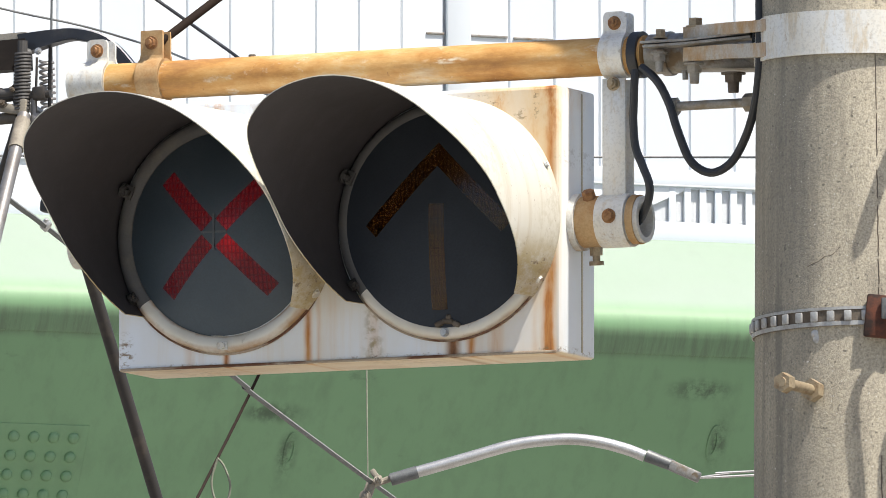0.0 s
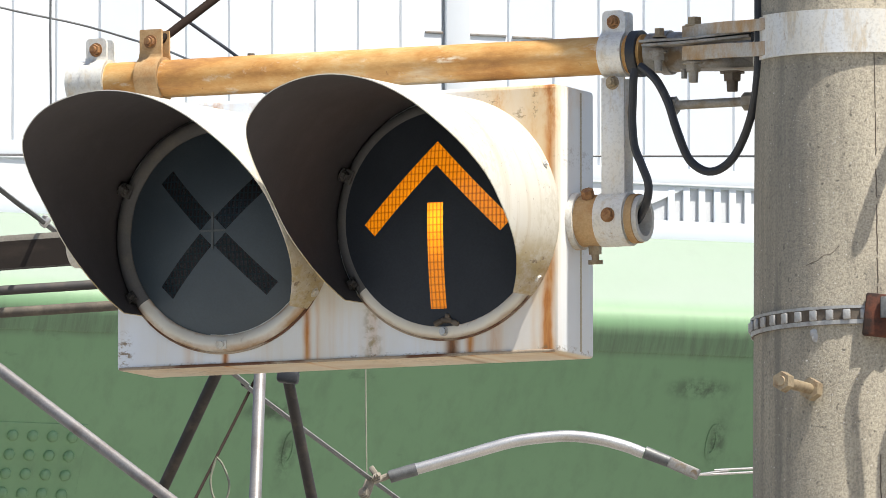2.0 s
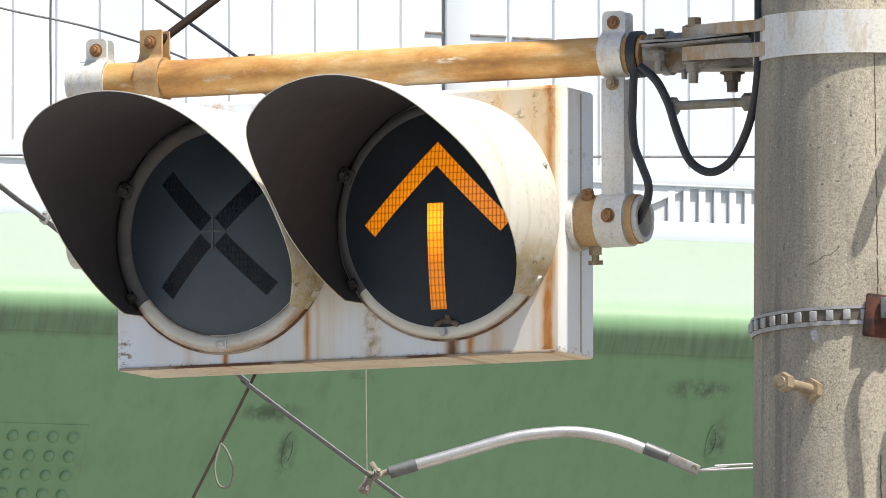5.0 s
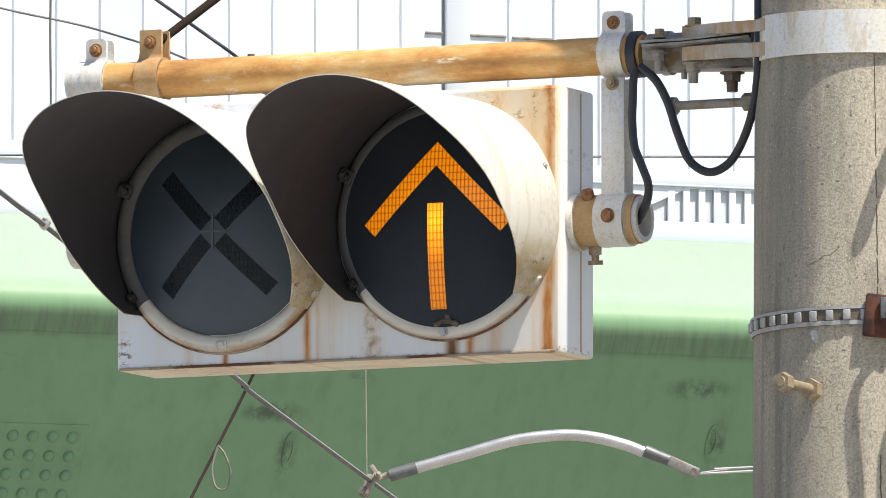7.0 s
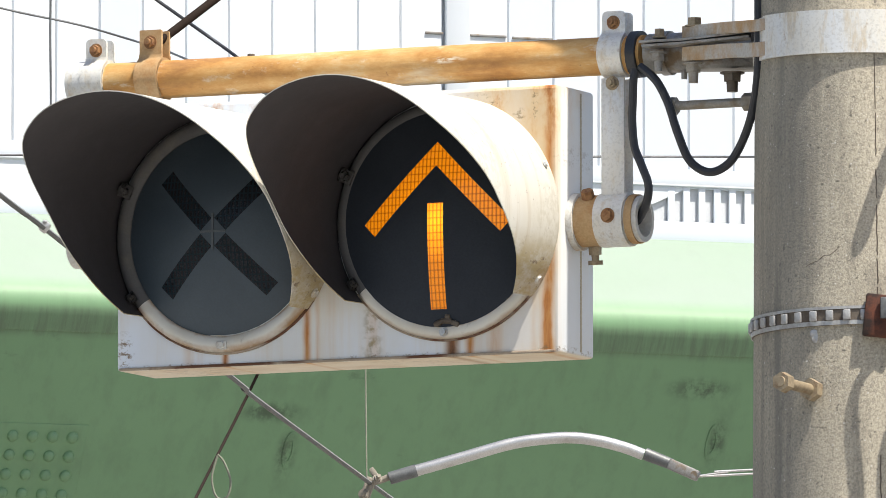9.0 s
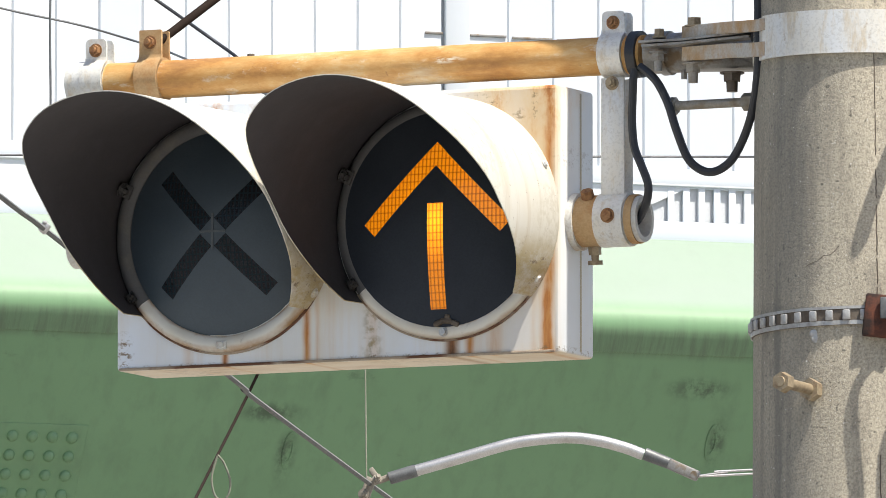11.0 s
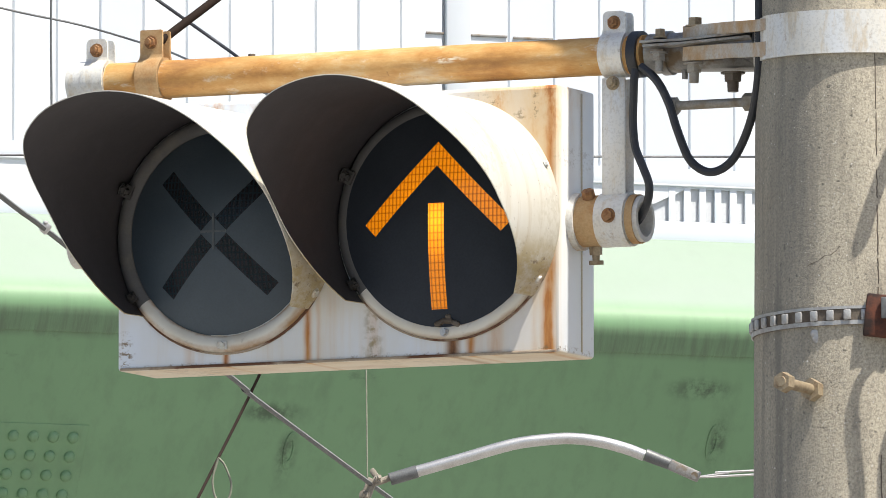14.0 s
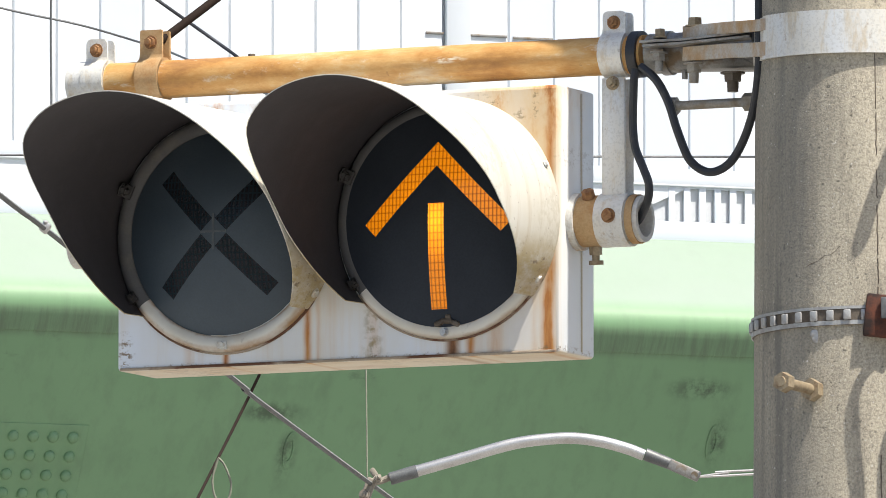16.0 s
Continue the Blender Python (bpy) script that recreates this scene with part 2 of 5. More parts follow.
def girder_paint():
    """Faded green bridge paint with rain streaks and dark scuffs."""
    n = Nodes("green_bridge_paint")
    col = n.ramp(n.noise(0.9, (0.5, 1, 1), 5), [(0.3, (0.143, 0.262, 0.132)), (0.7, (0.170, 0.298, 0.157))])
    col = n.mix(n.ramp(n.noise(11, (1, 1, 0.12), 5, 0.7), [(0.48, 0.0), (0.75, 0.4)]), col, (0.105, 0.165, 0.095))
    col = n.mix(n.ramp(n.noise(3.5, (1, 1, 2), 7, 0.7, (1, 0, 3)), [(0.66, 0.0), (0.74, 0.5)]), col, (0.09, 0.14, 0.08))
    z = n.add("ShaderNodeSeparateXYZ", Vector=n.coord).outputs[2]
    # the green turns paler and greyer towards the top
    pale_top = n.ramp(n.math("ADD", n.math("MULTIPLY", z, 3.0), 0.5), [(0.58, 0.0), (0.80, 0.9)], True)
    col = n.mix(n.math("MULTIPLY", pale_top, n.ramp(n.noise(2.2, (0.4, 1, 1)), [(0.2, 0.75), (0.6, 1.0)])), col, (0.215, 0.264, 0.224))
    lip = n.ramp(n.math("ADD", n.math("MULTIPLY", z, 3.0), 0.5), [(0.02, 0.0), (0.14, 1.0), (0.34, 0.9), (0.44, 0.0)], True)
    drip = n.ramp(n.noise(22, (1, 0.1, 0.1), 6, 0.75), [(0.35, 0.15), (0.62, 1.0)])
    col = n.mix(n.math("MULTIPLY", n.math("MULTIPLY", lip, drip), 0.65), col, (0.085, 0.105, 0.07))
    for x, h, w, t, k in ((1.15, -0.255, 0.19, 0.06, 0.95), (1.27, -0.45, 0.06, 0.14, 0.95), (-0.55, -0.56, 0.06, 0.14, 0.9), (-0.65, -0.40, 0.19, 0.055, 0.9)):
        m = n.add("ShaderNodeMapping", Vector=n.coord, Location=(-x / w, 0, -h / t), Scale=(1 / w, 0, 1 / t))
        d = n.add("ShaderNodeVectorMath", Vector=m.outputs[0])
        d.operation = "LENGTH"
        spot = n.math("MULTIPLY", n.ramp(d.outputs["Value"], [(0.1, 1.0), (1.0, 0.0)], True), n.ramp(n.noise(16, (1, 0.2, 1), 6, 0.7, (x, 0, h)), [(0.40, 0.0), (0.58, 1.0)]))
        col = n.mix(n.math("MULTIPLY", spot, k), col, (0.055, 0.085, 0.05))
    return n.done(col, 0.55, 0.0, n.noise(30), 0.1, 0.002)


def lens_glass(name, tint, back, opaque=0.25, shine=0.04):
    """Coloured signal glass pressed in small square prisms; it lets the lamp behind it shine through."""
    n = Nodes(name)
    x, y, z = n.add("ShaderNodeSeparateXYZ", Vector=n.coord).outputs
    rib = n.ramp(n.math("FRACT", n.math("ADD", n.math("DIVIDE", x, 0.0060), 100.5)), [(0.0, 0.22), (0.28, 0.85), (0.6, 1.0), (0.85, 0.8), (1.0, 0.22)])
    row = n.ramp(n.math("FRACT", n.math("ADD", n.math("DIVIDE", z, 0.0106), 100.0)), [(0.0, 0.45), (0.17, 1.0), (0.88, 1.0), (1.0, 0.45)])
    prism = n.mix(n.math("MULTIPLY", rib, row), tuple(c * k for c, k in zip(tint, (0.38, 0.20, 0.1))), tint)
    clear = n.add("ShaderNodeBsdfTransparent", Color=prism)
    body = n.add("ShaderNodeBsdfDiffuse", Color=(*back, 1))
    gloss = n.add("ShaderNodeBsdfGlossy", Color=(0.9, 0.9, 0.9, 1), Roughness=0.2)
    a = n.add("ShaderNodeMixShader", Fac=opaque)
    n.link(clear.outputs[0], a.inputs[1]), n.link(body.outputs[0], a.inputs[2])
    b = n.add("ShaderNodeMixShader", Fac=shine)
    n.link(a.outputs[0], b.inputs[1]), n.link(gloss.outputs[0], b.inputs[2])
    n.link(b.outputs[0], n.t.nodes["Material Output"].inputs["Surface"])
    return n.mat


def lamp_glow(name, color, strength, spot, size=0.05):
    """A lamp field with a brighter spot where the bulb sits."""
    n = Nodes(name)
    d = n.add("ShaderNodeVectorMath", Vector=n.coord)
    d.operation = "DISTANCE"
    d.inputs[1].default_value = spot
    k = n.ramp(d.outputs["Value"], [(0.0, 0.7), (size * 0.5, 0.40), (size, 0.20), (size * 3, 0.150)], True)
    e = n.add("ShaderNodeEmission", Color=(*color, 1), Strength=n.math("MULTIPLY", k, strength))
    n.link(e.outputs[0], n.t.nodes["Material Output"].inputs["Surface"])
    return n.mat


def boards():
    """White coated sheet, a little different from board to board."""
    n = Nodes("white_sheet")
    info = n.t.nodes.new("ShaderNodeObjectInfo").outputs["Random"]
    a = n.mix(info, (0.56, 0.60, 0.65), (0.68, 0.70, 0.72))
    col = n.mix(n.ramp(n.noise(2.5, (1, 1, 0.3), 5), [(0.45, 0.0), (0.8, 0.5)]), a, (0.55, 0.59, 0.63))
    return n.done(col, 0.45)


PAINT = signal_paint()
RUST_TUBE = arm_paint()
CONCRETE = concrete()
GREEN = girder_paint()
SHEET = boards()
MASK_NAVY = worn("navy_black_lens_mask", (0.033, 0.039, 0.050), (0.040, 0.047, 0.058), 12, 0.4, 0.9, 0.55)
HOOD_OUT = hood_paint()
HOOD_IN = worn("black_brown_paint", (0.055, 0.048, 0.051), (0.066, 0.057, 0.057), 30, 0.55, 0.8, 0.75)
RING = worn("ring_paint", (0.66, 0.645, 0.60), (0.45, 0.31, 0.16), 16, 0.53, 0.74, 0.55)
LENS_RING = ring_paint()
RING_DARK = worn("dark_grey_ring", (0.115, 0.112, 0.112), (0.15, 0.135, 0.115), 30, 0.5, 0.75, 0.6)
EDGE = worn("rusty_edge", (0.42, 0.34, 0.25), (0.13, 0.055, 0.025), 14, 0.46, 0.54, 0.7, stretch=(0.5, 1, 1))
MASK = worn("black_lens_mask", (0.053, 0.074, 0.095), (0.070, 0.091, 0.110), 12, 0.4, 0.9, 0.50)
DIVIDER = worn("grey_mask_divider", (0.11, 0.125, 0.135), (0.08, 0.09, 0.10), 40, 0.5, 0.8, 0.6)
ZINC = zinc()
ZINC_RUSTY = worn("rust_stained_zinc", (0.55, 0.53, 0.48), (0.42, 0.25, 0.10), 26, 0.42, 0.62, 0.55, 0.1, stretch=(1, 1, 0.4))
ZINC_DARK = worn("weathered_zinc", (0.33, 0.32, 0.30), (0.20, 0.145, 0.09), 36, 0.50, 0.66, 0.5, 0.5)
NUT_BROWN = worn("grey_brown_nut", (0.36, 0.33, 0.28), (0.24, 0.19, 0.13), 60, 0.45, 0.7, 0.6, 0.2)
WORN_TIN = worn("worn_tin", (0.50, 0.50, 0.49), (0.30, 0.28, 0.26), 60, 0.45, 0.7, 0.45, 0.4)
NUT_DARK = worn("dark_brown_nut", (0.16, 0.13, 0.10), (0.09, 0.065, 0.045), 60, 0.45, 0.7, 0.6, 0.3)
OCHRE = worn("ochre_bracket", (0.50, 0.33, 0.16), (0.36, 0.17, 0.05), 30, 0.45, 0.75, 0.75)
BOLT = worn("rusty_bolt", (0.36, 0.19, 0.08), (0.16, 0.06, 0.025), 90, 0.45, 0.7, 0.7, 0.2)
BOLT_PALE = worn("yellow_passivated_bolt", (0.40, 0.32, 0.21), (0.24, 0.15, 0.08), 90, 0.5, 0.75, 0.5, 0.4)
RED_RUST = worn("red_brown_rust", (0.15, 0.045, 0.022), (0.030, 0.017, 0.013), 28, 0.42, 0.58, 0.85)
RUBBER = worn("black_rubber", (0.018, 0.021, 0.028), (0.05, 0.05, 0.05), 60, 0.55, 0.8, 0.5)
SILVER = worn("bright_aluminium", (0.60, 0.585, 0.57), (0.42, 0.39, 0.36), 20, 0.55, 0.8, 0.38, 0.8)
WIRE = worn("grey_wire", (0.17, 0.175, 0.175), (0.09, 0.09, 0.088), 40, 0.5, 0.8, 0.5, 0.4)
COPPER = worn("contact_wire", (0.050, 0.052, 0.048), (0.034, 0.033, 0.030), 40, 0.5, 0.8, 0.5, 0.2)
BROWN_WIRE = worn("rust_brown_wire", (0.028, 0.018, 0.013), (0.020, 0.012, 0.009), 60, 0.5, 0.8, 0.8)
ROPE = worn("pale_cord", (0.22, 0.23, 0.17), (0.16, 0.16, 0.11), 60, 0.5, 0.8, 0.9)
CARBON = worn("worn_sunlit_strip", (0.36, 0.33, 0.28), (0.20, 0.17, 0.14), 30, 0.52, 0.75, 0.6, 0.2, stretch=(0.3, 1, 1))
SLIDER = worn("carbon_brown_slider", (0.024, 0.019, 0.016), (0.044, 0.034, 0.027), 20, 0.5, 0.75, 0.6, stretch=(0.3, 1, 1))
HORN = worn("dark_horn_steel", (0.035, 0.039, 0.050), (0.08, 0.075, 0.075), 25, 0.5, 0.8, 0.40, 0.5)
FRAME_DARK = worn("grimy_dark_tube", (0.038, 0.034, 0.032), (0.10, 0.078, 0.058), 25, 0.5, 0.78, 0.55, 0.3)
FRAME_DUST = worn("dusty_brown_tube", (0.085, 0.071, 0.056), (0.16, 0.132, 0.10), 25, 0.45, 0.7, 0.7)
FRAME_PALE = worn("grey_painted_tube", (0.26, 0.25, 0.245), (0.15, 0.128, 0.115), 20, 0.5, 0.75, 0.45, 0.4)
FRAME_GREY = worn("dull_dark_grey_tube", (0.060, 0.056, 0.054), (0.11, 0.092, 0.075), 25, 0.5, 0.78, 0.6)
TAN_PLATE = worn("dusty_tan_casting", (0.30, 0.265, 0.21), (0.16, 0.13, 0.10), 40, 0.5, 0.75, 0.7)
GREY_SHEET = worn("light_grey_sheet", (0.66, 0.675, 0.69), (0.58, 0.60, 0.62), 3, 0.5, 0.8, 0.5)
SLAB = worn("worn_stone_paving", (0.325, 0.31, 0.285), (0.23, 0.22, 0.20), 0.8, 0.45, 0.7, 0.9, grain=60)
for _m in (BROWN_WIRE, SLIDER, MASK_NAVY):
    _m.node_tree.nodes["Principled BSDF"].inputs["Specular IOR Level"].default_value = 0.15  # dull rust, carbon and lens mask
GROUND = worn("pale_ground", (0.29, 0.28, 0.26), (0.21, 0.205, 0.19), 0.3, 0.45, 0.7, 0.95, grain=20)
CREAM = worn("cream_tram_paint", (0.58, 0.50, 0.36), (0.46, 0.38, 0.27), 3, 0.5, 0.8, 0.4)
AMBER = lens_glass("amber_glass", (1.0, 0.50, 0.05), (0.12, 0.05, 0.007))
RED = lens_glass("red_glass", (0.9, 0.04, 0.09), (0.021, 0.028, 0.035), 0.80, 0.01)
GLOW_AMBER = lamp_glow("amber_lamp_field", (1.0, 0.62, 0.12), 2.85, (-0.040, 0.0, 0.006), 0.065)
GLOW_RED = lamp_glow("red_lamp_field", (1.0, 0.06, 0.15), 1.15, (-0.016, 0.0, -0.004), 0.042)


# ---- building helpers ----
def thing(name, m, label, category, group="", kind=""):
    ob = new(name)
    ob.empty_display_size = 0.1
    ob.matrix_world = m
    return tagged(ob, label, category, group, kind)


def part(name, bm, material, parent, label="", smooth=True, world_space=False):
    """Links bm as one mesh under a thing or part; world_space: bm holds places in the world."""
    bpy.context.view_layer.update()
    if world_space:
        bm.transform(parent.matrix_world.inverted())
    bmesh.ops.recalc_face_normals(bm, faces=bm.faces)
    me = bpy.data.meshes.new(name)
    bm.to_mesh(me)
    bm.free()
    for m in material if isinstance(material, (list, tuple)) else [material]:
        me.materials.append(m)
    if smooth:
        me.shade_smooth()
        me.set_sharp_from_angle(angle=radians(35))
    ob = new(name, me)
    ob.parent = parent
    return tagged(ob, label)


def box(bm, size, at=(0, 0, 0), m=None, bevel=0.0):
    r = bmesh.ops.create_cube(bm, size=1.0)
    t = Matrix.Translation(at) @ (m or Matrix()) @ Matrix.Diagonal((*size, 1))
    bmesh.ops.transform(bm, matrix=t, verts=r["verts"])
    if bevel:
        es = list({e for v in r["verts"] for e in v.link_edges})
        bmesh.ops.bevel(bm, geom=es, offset=bevel, segments=2, affect="EDGES", profile=0.5)
    return bm


def along(p, q):
    p, q = Vector(p), Vector(q)
    return Matrix.Translation((p + q) / 2) @ (q - p).to_track_quat("Z", "Y").to_matrix().to_4x4(), (q - p).length


def rod(bm, p, q, r, r2=None, seg=20):
    m, n = along(p, q)
    bmesh.ops.create_cone(bm, cap_ends=True, segments=seg, radius1=r, radius2=r if r2 is None else r2, depth=n, matrix=m)
    return bm


def bar(bm, p, q, w, h, bevel=0.0):
    m, n = along(p, q)
    return box(bm, (w, h, n), (0, 0, 0), m, bevel)


def ring_shell(bm, r0, r1, z0, z1, m=None, seg=64, a0=0.0, a1=360.0):
    """A hollow cylinder about z, or a part of one."""
    full = abs(a1 - a0) >= 360
    k = seg if full else seg + 1
    rows = []
    for i in range(k):
        a = radians(a0 + (a1 - a0) * i / seg)
        c, s = math.cos(a), math.sin(a)
        rows.append([bm.verts.new((m or Matrix()) @ Vector((r * c, r * s, z))) for r, z in ((r0, z0), (r1, z0), (r1, z1), (r0, z1))])
    for i in range(seg):
        a, b = rows[i], rows[(i + 1) % k]
        for j in range(4):
            bm.faces.new((a[j], a[(j + 1) % 4], b[(j + 1) % 4], b[j]))
    if not full:
        bm.faces.new(rows[0]), bm.faces.new(rows[-1])
    return bm


def lathe(bm, prof, m, seg=96):
    """A closed section, given in radius and height, turned about the z axis of m."""
    rows = []
    for i in range(seg):
        a = math.tau * i / seg
        rows.append([bm.verts.new(m @ Vector((r * math.cos(a), r * math.sin(a), z))) for r, z in prof])
    k = len(prof)
    for i in range(seg):
        a, b = rows[i], rows[(i + 1) % seg]
        for j in range(k):
            bm.faces.new((a[j], a[(j + 1) % k], b[(j + 1) % k], b[j]))
    return bm


def smooth_line(pts, n=8):
    """A Catmull-Rom line through pts."""
    p = [Vector(a) for a in pts]
    p = [2 * p[0] - p[1]] + p + [2 * p[-1] - p[-2]]
    out = []
    for i in range(1, len(p) - 2):
        for k in range(n):
            t = k / n
            a, b, c, d = p[i - 1:i + 3]
            out.append(0.5 * (2 * b + (c - a) * t + (2 * a - 5 * b + 4 * c - d) * t * t + (3 * b - a - 3 * c + d) * t ** 3))
    return out + [p[-2]]


def tube(bm, pts, r, seg=10, flat=None):
    """A tube along pts; flat=(w, h) makes it a strip with that section instead."""
    p = [Vector(a) for a in pts]
    rows, side = [], None
    for i, c in enumerate(p):
        d = (p[min(i + 1, len(p) - 1)] - p[max(i - 1, 0)]).normalized()
        if side is None:
            side = d.cross(Vector((0, 1, 0)) if abs(d.y) < 0.9 else Vector((0, 0, 1))).normalized()
        side = (side - d * side.dot(d)).normalized()
        up = d.cross(side)
        if flat:
            offs = [(flat[0] / 2 * a, flat[1] / 2 * b) for a, b in ((-1, -1), (1, -1), (1, 1), (-1, 1))]
        else:
            offs = [(r * math.cos(math.tau * k / seg), r * math.sin(math.tau * k / seg)) for k in range(seg)]
        rows.append([bm.verts.new(c + up * a + side * b) for a, b in offs])
    k = len(rows[0])
    for a, b in zip(rows, rows[1:]):
        for j in range(k):
            bm.faces.new((a[j], a[(j + 1) % k], b[(j + 1) % k], b[j]))
    bm.faces.new(rows[0]), bm.faces.new(rows[-1])
    return bm


def coil(bm, p, q, r, wire, turns):
    m, n = along(p, q)
    pts = [m @ Vector((r * math.cos(math.tau * turns * i / (12 * turns)), r * math.sin(math.tau * turns * i / (12 * turns)), n * (i / (12 * turns) - 0.5)))
           for i in range(12 * turns + 1)]
    return tube(bm, pts, wire, 5)


def hex_bolt(bm, at, way, r, head, shank=0.0, washer=True):
    """A hexagon head at at, which looks along way; shank: a thread that sticks out past it."""
    at, way = Vector(at), Vector(way).normalized()
    if washer:
        rod(bm, at, at + way * head * 0.18, r * 1.25, seg=20)
    rod(bm, at, at + way * head, r, r * 0.94, seg=6)
    if shank:
        rod(bm, at + way * head, at + way * (head + shank), r * 0.6, r * 0.55, seg=12)
    return bm


# ---- ground ----
def flat_ground(name, x0, x1, y0, y1, z, material, label):
    bm = bmesh.new()
    box(bm, (x1 - x0, y1 - y0, 0.3), ((x0 + x1) / 2, (y0 + y1) / 2, z - 0.15))
    me = bpy.data.meshes.new(name)
    bm.to_mesh(me), bm.free()
    me.materials.append(material)
    return tagged(new(name, me), label, name, kind="structure")


flat_ground("ground", -2500, 2500, -2500, 2500, 0.0, GROUND, "pale dusty ground that reaches the horizon")
flat_ground("road", -4.2, 12.0, -60, 160, 0.02, SLAB, "pale worn stone paving of the tram street")

# ---- the signal ----
YAW = -24.8
SIGNAL = Matrix.Translation((-0.1512, 21.6, 4.6613)) @ pose(0, 0, 0, 0, 0, YAW)
W, H, D = 0.695, 0.381, 0.123
LENS_X, LENS_Z = 0.1745, 0.005
LEFT_DROP = 0.005  # the cross lamp hangs a little lower
signal = thing("tram_signal", SIGNAL, "white rust-streaked two-lamp tram signal hung below a rusty tube", "traffic signal")


def lens_z(cx):
    return LENS_Z - (LEFT_DROP if cx < 0 else 0.0)


NORTH = Matrix.Rotation(radians(90), 4, "X")  # turns the z axis of a shape to point out of the signal's face


def face_at(cx, y=0.0):
    return Matrix.Translation((cx, y, lens_z(cx))) @ NORTH


def signal_case():
    bm = bmesh.new()
    box(bm, (W, D, H), (0, D / 2, 0), bevel=0.005)
    front = [f for f in bm.faces if f.calc_center_median().y < 0.0005 and f.calc_area() > 0.1]
    bmesh.ops.delete(bm, geom=front, context="FACES")
    case = part("case", bm, PAINT, signal)
    # front plate with two round openings
    bm, n, r = bmesh.new(), 64, 0.155
    hw, hh = W / 4 - 0.0025, H / 2 - 0.005
    for cx in (-W / 4 + 0.0025, W / 4 - 0.0025):
        ring, rim, back = [], [], []
        lx = LENS_X if cx > 0 else -LENS_X
        for i in range(n):
            a = math.tau * (i + 0.5) / n
            c, s = math.cos(a), math.sin(a)
            k = min(hw / abs(c), hh / abs(s))
            ring.append(bm.verts.new((lx + r * c, 0.0, lens_z(lx) + r * s)))
            rim.append(bm.verts.new((cx + k * c, 0.0, k * s)))
            back.append(bm.verts.new((lx + r * c, 0.02, lens_z(lx) + r * s)))
        for i in range(n):
            j = (i + 1) % n
            bm.faces.new((ring[i], ring[j], rim[j], rim[i]))
            bm.faces.new((ring[i], back[i], back[j], ring[j]))
        for sx in (-1, 1):
            for sz in (-1, 1):
                pts = [v for v in rim if (v.co.x - cx) * sx > 0 and v.co.z * sz > 0]
                a = max(pts, key=lambda v: abs(v.co.x - cx) - abs(v.co.z) * 0.001 if abs(abs(v.co.x - cx) - hw) < 1e-5 else -1)
                ups = [v for v in pts if abs(abs(v.co.x - cx) - hw) < 1e-5]
                tops = [v for v in pts if abs(abs(v.co.z) - hh) < 1e-5]
                if ups and tops:
                    a, b = max(ups, key=lambda v: abs(v.co.z)), max(tops, key=lambda v: abs(v.co.x - cx))
                    if a is not b:
                        bm.faces.new((a, b, bm.verts.new((cx + sx * hw, 0.0, sz * hh))))
    bm.faces.ensure_lookup_table()
    part("front_plate", bm, PAINT, signal)
    # edge of the lid on either side
    for sx in (-1, 1):
        bm = bmesh.new()
        box(bm, (0.0016, 0.0045, H - 0.012), (sx * (W / 2 + 0.0004), 0.076, 0.0), bevel=0.0005)
        part("lid_edge", bm, CREAM, signal, "rust-stained edge of the lid")
    # thin drip lip under the front
    bm = bmesh.new()
    box(bm, (W - 0.01, 0.004, 0.004), (0, -0.001, -H / 2 + 0.002), bevel=0.001)
    part("lower_lip", bm, EDGE, signal, "rust-eaten lower edge")
    return case


HOOD_LEN = [(0, 0.400), (30, 0.392), (50, 0.360), (65, 0.295), (80, 0.225), (95, 0.175), (110, 0.120), (125, 0.078), (131, 0.062)]
HOOD_R = 0.1740


def hood_length(a):
    a = abs(a)
    xs, ys = zip(*HOOD_LEN)
    return float(np.interp(a, xs, ys))


